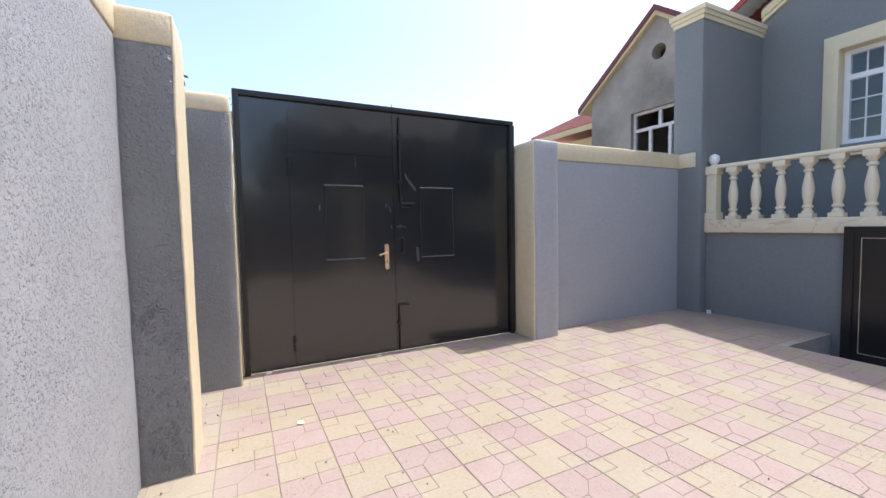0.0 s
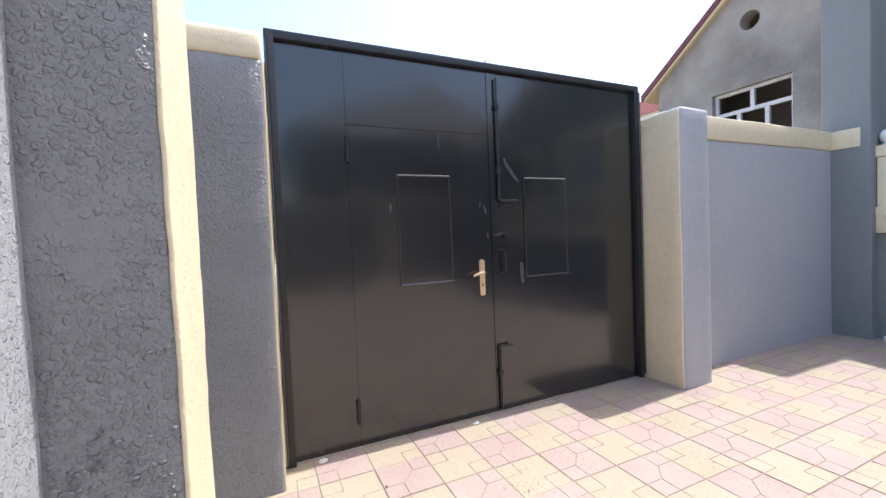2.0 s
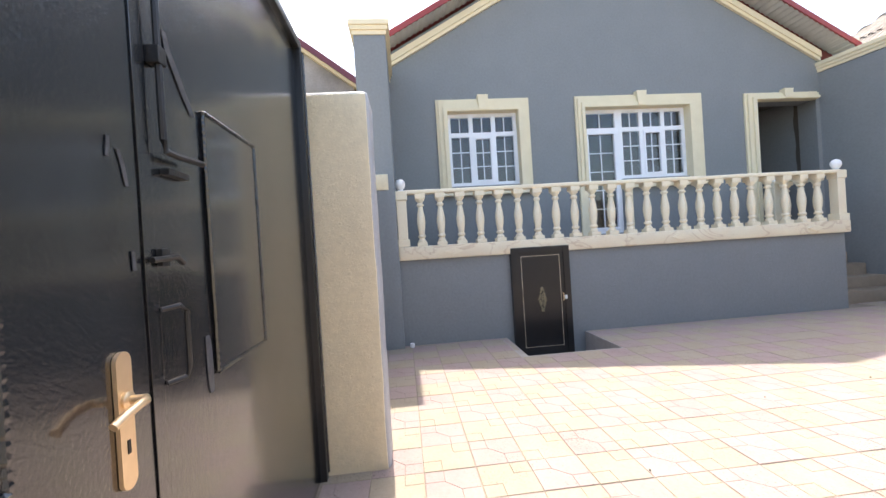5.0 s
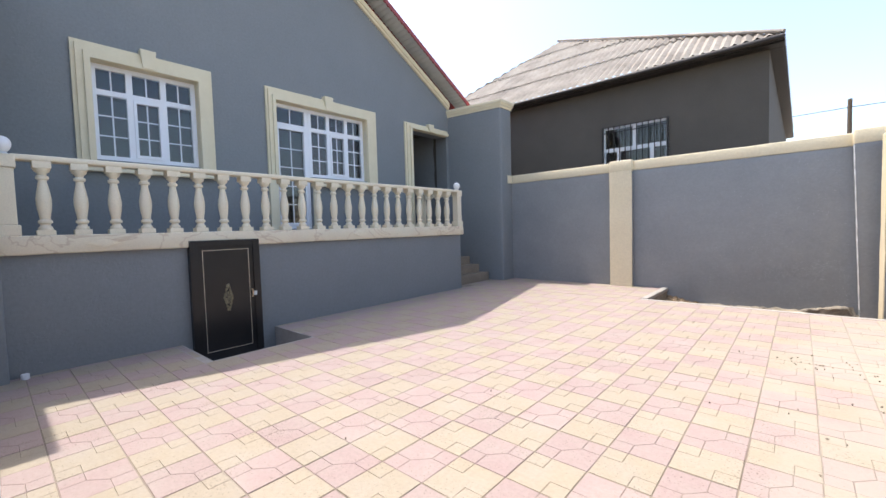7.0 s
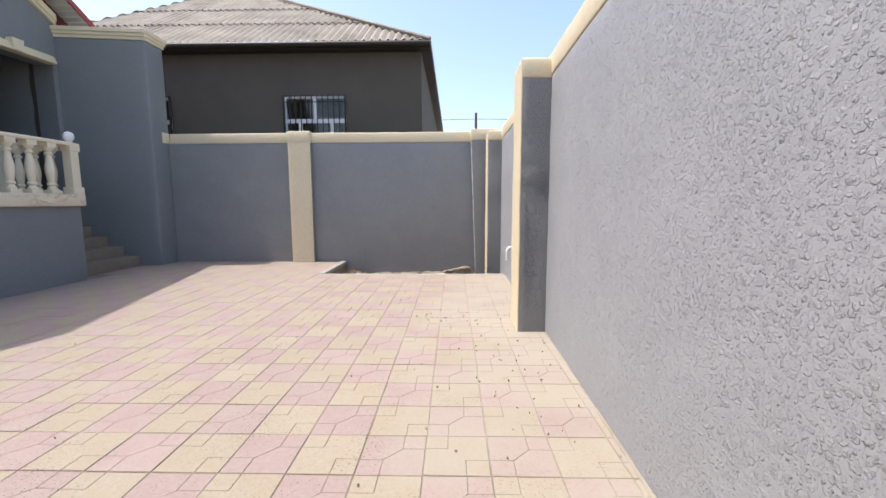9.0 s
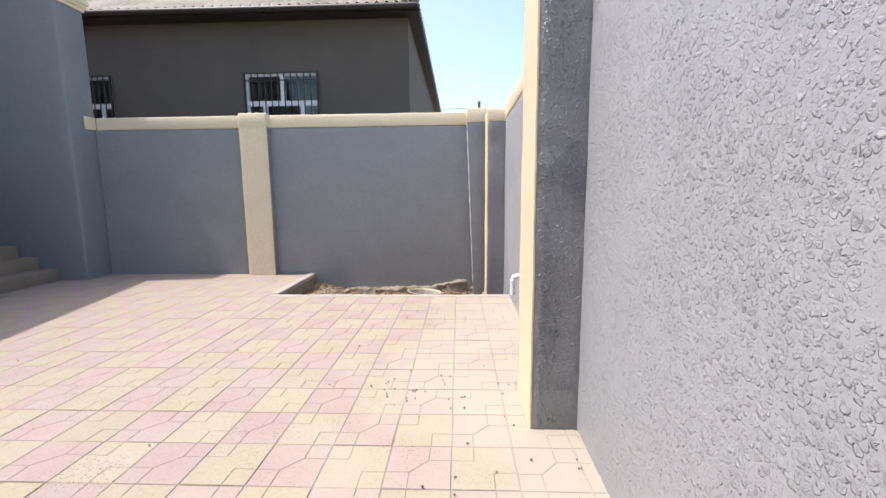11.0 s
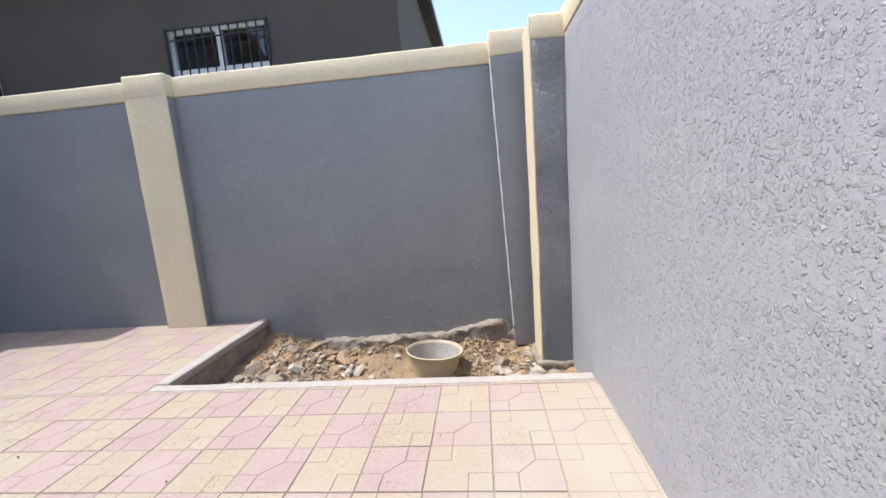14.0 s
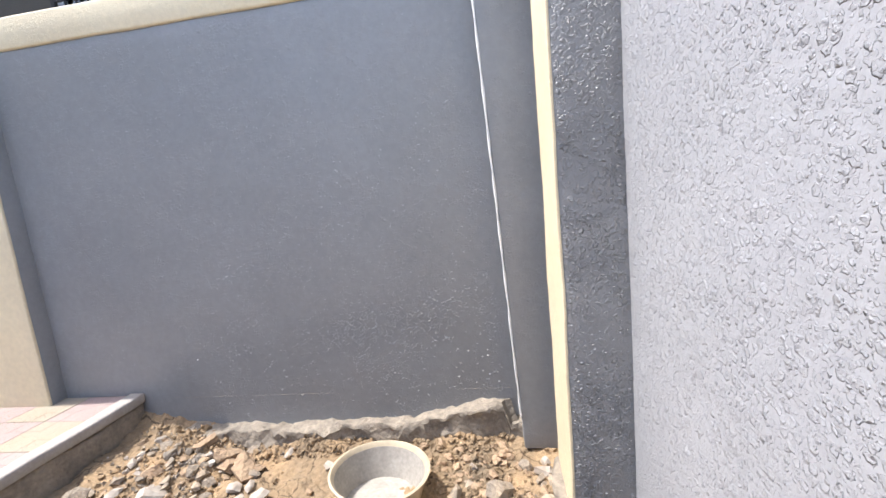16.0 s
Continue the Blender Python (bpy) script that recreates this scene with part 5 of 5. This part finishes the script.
angles = sorted({2 * math.pi * k / 32 for k in range(32)} | {math.atan2(v - cz, u - cy) % (2 * math.pi) for u, v in ((9.44, 4.25), (5.72, 4.25), (NA, NZ), (9.44, NZ - NP * (9.44 - NA)), (5.72, NZ - NP * (NA - 5.72)))})
cols = []
for a in angles:
    o, i = gable_edge(a), (cy + hole_r * math.cos(a), cz + hole_r * math.sin(a))
    cols.append([top.verts.new(p) for p in ((NX, *o), (NX, *i), (NX + 0.3, *i), (NX + 0.3, *o))])
for k in range(len(cols)):
    p, q = cols[k], cols[(k + 1) % len(cols)]
    for m in range(4):
        top.faces.new((p[m], q[m], q[(m + 1) % 4], p[(m + 1) % 4]))
part("wall", merge(gable, top, boxes(((NX + 0.31, 9.14, -0.3), (NX + 8, 9.44, 4.25))), boxes(((NX + 0.31, 5.72, -0.3), (NX + 8, 6.02, 4.25)))), RAW_RENDER, raw)
part("attic", boxes(((NX + 2.0, 5.9, 2.0), (NX + 2.1, 9.3, 5.5))), INSIDE, raw)
part("roof", prism([(9.75, NZ - NP * 2.17), (NA, NZ), (5.4, NZ - NP * 2.18), (5.4, NZ - NP * 2.18 + 0.12), (NA, NZ + 0.12), (9.75, NZ - NP * 2.17 + 0.12)], "x", NX - 0.1, NX + 8), PALE_WALL, raw, "pale roof boarding")
part("roof_edge", prism([(9.8, NZ - NP * 2.22 + 0.06), (NA, NZ + 0.1), (5.35, NZ - NP * 2.23 + 0.06), (5.35, NZ - NP * 2.23 + 0.2), (NA, NZ + 0.22), (9.8, NZ - NP * 2.22 + 0.2)], "x", NX - 0.13, NX + 8.02), MAROON, raw, "dark red metal roof edge")

part("window", holed_wall(NX + 0.1, NX + 0.16, 6.9, 8.25, 2.55, 3.85, [(6.96, 7.54, 3.47, 3.79), (7.61, 8.19, 3.47, 3.79), (6.96, 7.3, 2.61, 3.4), (7.37, 7.78, 2.61, 3.4), (7.85, 8.19, 2.61, 3.4)]), RAW_UPVC, raw, "dusty white plastic window frame")

far = thing("neighbour_house", (0, 0, 0), "distant pale yellow house with a faded red hip roof", "house")
part("wall", boxes(((13.6, 11.0, -0.3), (20, 15.4, 4.6))), PALE_WALL, far)
part("roof", prism([(15.9, 5.06), (10.4, 5.62), (10.4, 4.95), (15.9, 4.98)], "x", 13.0, 20.5), PINK_ROOF, far, "faded red roof")
part("fascia", boxes(((12.97, 10.4, 4.72), (13.0, 16.0, 4.93))), PALE_WALL, far, "pale fascia board")

# ---- pole, wires, tree beyond the walls ----
pole = thing("utility_pole", (0.12, -25.0, -0.03), "dark wooden utility pole behind the yard", "pole")
part("shaft", lathe([(0.13, 0), (0.09, 7.4)], 10), BARK, pole, smooth=True)
part("insulator", lathe([(0.04, 6.9), (0.1, 6.94), (0.05, 7.0)], 8), BARK, pole, smooth=True)
wires = thing("power_wires", (0.12, -25.0, 0), "thin dark overhead power wires", "wire")
for z in (6.95,):
    part("wire", tube([(-30 + 2 * k, 0, z - 0.9 * (1 - ((k - 15) / 15) ** 2) * (abs(k - 15) / 15) + 0.4 * abs(k - 15) / 15) for k in range(31)], 0.018, 5), DARK_IRON, wires)
tree = thing("tree", (1.35, 7.4, -0.03), "small leafy tree behind the gate", "tree")
part("trunk", tube([(0, 0, 0), (0.05, 0.02, 1.0), (-0.03, 0, 1.9)], 0.05, 8), BARK, tree, smooth=True)
crown = bmesh.new()
rnd = random.Random(9)
limbs = bmesh.new()
for k in range(9):
    a = rnd.uniform(0, 6.28)
    tip = Vector((-0.03 + 0.55 * math.cos(a), 0.5 * math.sin(a), 1.9 + rnd.uniform(0.35, 0.95)))
    tube([(-0.03, 0, 1.8), tuple((Vector((-0.03, 0, 1.8)) + tip) / 2 + Vector((0, 0, 0.1))), tuple(tip)], 0.012, 5, limbs)
    for m in range(60):
        p = Vector((-0.03, 0, 1.8)).lerp(tip, rnd.uniform(0.45, 1.03)) + Vector((rnd.gauss(0, 0.07), rnd.gauss(0, 0.07), rnd.gauss(0, 0.06)))
        d = Vector((rnd.gauss(0, 1), rnd.gauss(0, 1), rnd.gauss(0, 0.6))).normalized()
        e = d.cross(Vector((rnd.gauss(0, 1), rnd.gauss(0, 1), 1))).normalized()
        s = rnd.uniform(0.025, 0.05)
        crown.faces.new([crown.verts.new(p + q) for q in (d * -s, e * s * 0.35, d * s, e * -s * 0.35)])
tree.scale = (1, 1, 1.12)
part("limbs", limbs, BARK, tree, smooth=True)
part("crown", crown, LEAF, tree, "small green leaves")

# ---- litter on the paving ----
rnd = random.Random(3)


def scrap(x, y, size, mat, label, name):
    bm = bmesh.new()
    pts = [bm.verts.new((size * rnd.uniform(0.6, 1.1) * math.cos(a), size * rnd.uniform(0.5, 0.9) * math.sin(a), rnd.uniform(0.002, 0.012))) for a in [k * 1.0472 + rnd.uniform(-0.2, 0.2) for k in range(6)]]
    mid = bm.verts.new((0, 0, 0.014))
    low = bm.verts.new((0, 0, 0.0))
    for k in range(6):
        bm.faces.new((pts[k], pts[(k + 1) % 6], mid))
        bm.faces.new((pts[(k + 1) % 6], pts[k], low))
    ob = part(name, bm, mat, at=(x, y, 0.001))
    return tagged(ob, label, "litter", "litter on the paving")


scrap(1.75, 4.35, 0.035, LITTER, "crumpled white paper scrap on the paving", "paper_scrap")
scrap(2.63, 5.43, 0.03, LITTER, "crumpled white paper scrap by the gate", "paper_scrap")
scrap(1.62, 5.46, 0.03, LITTER, "crumpled white paper scrap by the gate", "paper_scrap")
for i in range(95):
    x, y = (1.45 + rnd.gauss(0, 0.3), rnd.uniform(0.3, 2.6)) if i % 5 == 0 else (0.95 + abs(rnd.gauss(0, 0.35)), rnd.uniform(0.2, 5.1)) if i % 4 else (rnd.uniform(1, 6), rnd.uniform(-1.8, 5.2))
    scrap(x, y, rnd.uniform(0.004, 0.01), ROCK if i % 3 else BARK, "tiny bit of grit and dry leaf on the paving", "grit")

for i in range(45):
    x, y = (1.75 + rnd.gauss(0, 0.28), 0.45 + rnd.gauss(0, 0.14)) if i % 3 else (rnd.uniform(1.2, 2.3), rnd.uniform(2.4, 4.2))
    scrap(x, y, rnd.uniform(0.005, 0.011), ROCK, "tiny bit of grit and dry leaf on the paving", "grit")

# ---- paving ----
S = 0.36
SHAPES = {
    "yellow": [[(0, 1), (0, 1 - S), (S, 1 - S), (S, 1)], [(1, 0), (1, S), (1 - S, S), (1 - S, 0)],
               [(0, 0), (1 - S, 0), (1 - S, S), (1, S), (1, 1), (S, 1), (S, 1 - S), (0, 1 - S)]],
    "pink": [[(0, 0), (S, 0), (S, S), (0, S)], [(1, 1), (1 - S, 1), (1 - S, 1 - S), (1, 1 - S)],
             [(S, 0), (1, 0), (1, 1 - S), (1 - S, 1 - S), (S, S)], [(0, S), (S, S), (1 - S, 1 - S), (1 - S, 1), (0, 1)]],
}
JOINT, GROOVE, DEPTH = 0.002, 0.0021, 0.0034


def clip(poly, lo, hi):
    for k in (0, 1):
        for bound, keep in ((lo[k], 1), (hi[k], -1)):
            out = []
            for i, p in enumerate(poly):
                q = poly[(i + 1) % len(poly)]
                dp, dq = (p[k] - bound) * keep, (q[k] - bound) * keep
                if dp >= 0:
                    out.append(p)
                if (dp > 0 > dq) or (dp < 0 < dq):
                    f = dp / (dp - dq)
                    out.append((p[0] + (q[0] - p[0]) * f, p[1] + (q[1] - p[1]) * f))
            poly = out
            if not poly:
                return []
    return poly


def tile_faces(colour, lo=(0, 0), hi=(1, 1)):
    """One paving tile: four raised fields with bevelled sides on a common bed. Returns verts and faces in metres."""
    verts, faces = [], []
    for poly in SHAPES[colour]:
        poly = [(u * TILE, v * TILE) for u, v in poly]
        poly = clip(poly, (lo[0] * TILE + JOINT, lo[1] * TILE + JOINT), (hi[0] * TILE - JOINT, hi[1] * TILE - JOINT))
        if len(poly) < 3:
            continue
        area = sum(p[0] * q[1] - q[0] * p[1] for p, q in zip(poly, poly[1:] + poly[:1])) / 2
        if abs(area) < 2e-4:
            continue
        if area < 0:
            poly.reverse()
        n = len(poly)

        def inset(d):
            out = []
            for i in range(n):
                a, b, c = Vector(poly[i - 1]), Vector(poly[i]), Vector(poly[(i + 1) % n])
                e1, e2 = (b - a), (c - b)
                if e1.length < 1e-6 or e2.length < 1e-6:
                    out.append(b)
                    continue
                n1, n2 = Vector((-e1.y, e1.x)).normalized(), Vector((-e2.y, e2.x)).normalized()
                out.append(b + (n1 + n2) * d / max(0.35, 1 + n1.dot(n2)))
            return out

        base = len(verts)
        for ring, z in ((inset(0.0004), -DEPTH), (inset(GROOVE * 0.6), -0.0018), (inset(GROOVE * 1.5), 0.0)):
            verts += [(p[0], p[1], z) for p in ring]
        for r in (0, 1):
            for i in range(n):
                a, b = base + r * n + i, base + r * n + (i + 1) % n
                faces.append((a, b, b + n, a + n))
        faces.append(tuple(base + 2 * n + i for i in range(n)))
    return verts, faces


def tile_mesh(name, verts, faces, mat):
    me = bpy.data.meshes.new(name)
    me.from_pydata(verts, [], faces)
    me.materials.append(mat)
    return me


bed = -DEPTH - 0.001
rows = [((WEST, -2.0, -0.06), (PIT[0] - 0.004, 5.53, bed)), ((PIT[0] - 0.004, -2.0, -0.06), (TERRACE + 0.3, PIT[2] - 0.004, bed)), ((PIT[0] - 0.004, PIT[3] + 0.004, -0.06), (TERRACE + 0.1, 5.53, bed)), ((3.95, SOUTH, -0.06), (8.4, -2.0, bed))]
floor = tagged(part("floor", boxes(*rows), GROUT), "yard paved with pink and yellow square tiles", "paving", kind="structure")
REGIONS = [(WEST, TERRACE, -2.0, 5.5), (3.95, 8.4, SOUTH, -2.0)]
MATS = {"pink": PINK, "yellow": YELLOW}
WHOLE = {c: [tile_mesh("tile", *tile_faces(c), MATS[c])] for c in MATS}
rest = {c: ([], []) for c in MATS}
count = 0
rnd = random.Random(12)
for i in range(2, 29):
    for j in range(-13, 19):
        x, y = X0 + i * TILE, Y0 + j * TILE
        colour = "yellow" if (i + j + (j < 1)) % 2 == 1 else "pink"
        for xa, xb, ya, yb in REGIONS:
            lo = (max(0.0, (xa - x) / TILE), max(0.0, (ya - y) / TILE))
            hi = (min(1.0, (xb - x) / TILE), min(1.0, (yb - y) / TILE))
            if hi[0] - lo[0] < 0.08 or hi[1] - lo[1] < 0.08:
                continue
            cx, cy2 = x + TILE * (lo[0] + hi[0]) / 2, y + TILE * (lo[1] + hi[1]) / 2
            if x + TILE > PIT[0] + 0.01 and x < PIT[1] and y + TILE > PIT[2] + 0.01 and y < PIT[3] - 0.01:
                if PIT[0] <= x + 0.01 and PIT[2] - 0.01 <= y and y + TILE <= PIT[3] + 0.01:
                    continue
                if x < PIT[0]:
                    hi = (min(hi[0], (PIT[0] - x) / TILE), hi[1])
                elif y < PIT[2]:
                    hi = (hi[0], min(hi[1], (PIT[2] - y) / TILE))
                elif y + TILE > PIT[3]:
                    lo = (lo[0], max(lo[1], (PIT[3] - y) / TILE))
                if hi[0] - lo[0] < 0.08 or hi[1] - lo[1] < 0.08:
                    continue
            whole = lo == (0.0, 0.0) and hi == (1.0, 1.0)
            near = cx < 3.8 or (cx < 5.0 and cy2 > 2.4)
            if near and count < 300:
                me = WHOLE[colour][0] if whole else tile_mesh("tile", *tile_faces(colour, lo, hi), MATS[colour])
                ob = new("tile", me)
                ob.parent = floor
                ob.location = (x + rnd.gauss(0, 0.0009), y + rnd.gauss(0, 0.0009), rnd.uniform(-0.0016, 0.0016))
                ob.rotation_euler = (rnd.gauss(0, 0.002), rnd.gauss(0, 0.002), rnd.gauss(0, 0.004))
                count += 1
            else:
                v, f = tile_faces(colour, lo, hi)
                vs, fs = rest[colour]
                n0, dz = len(vs), rnd.uniform(-0.0015, 0.0015)
                vs += [(p[0] + x, p[1] + y, p[2] + dz) for p in v]
                fs += [tuple(k + n0 for k in q) for q in f]
for colour, (v, f) in rest.items():
    ob = new("far_tiles", tile_mesh("far_tiles", v, f, MATS[colour]))
    ob.parent = floor
    ob["kind"] = "stuff"
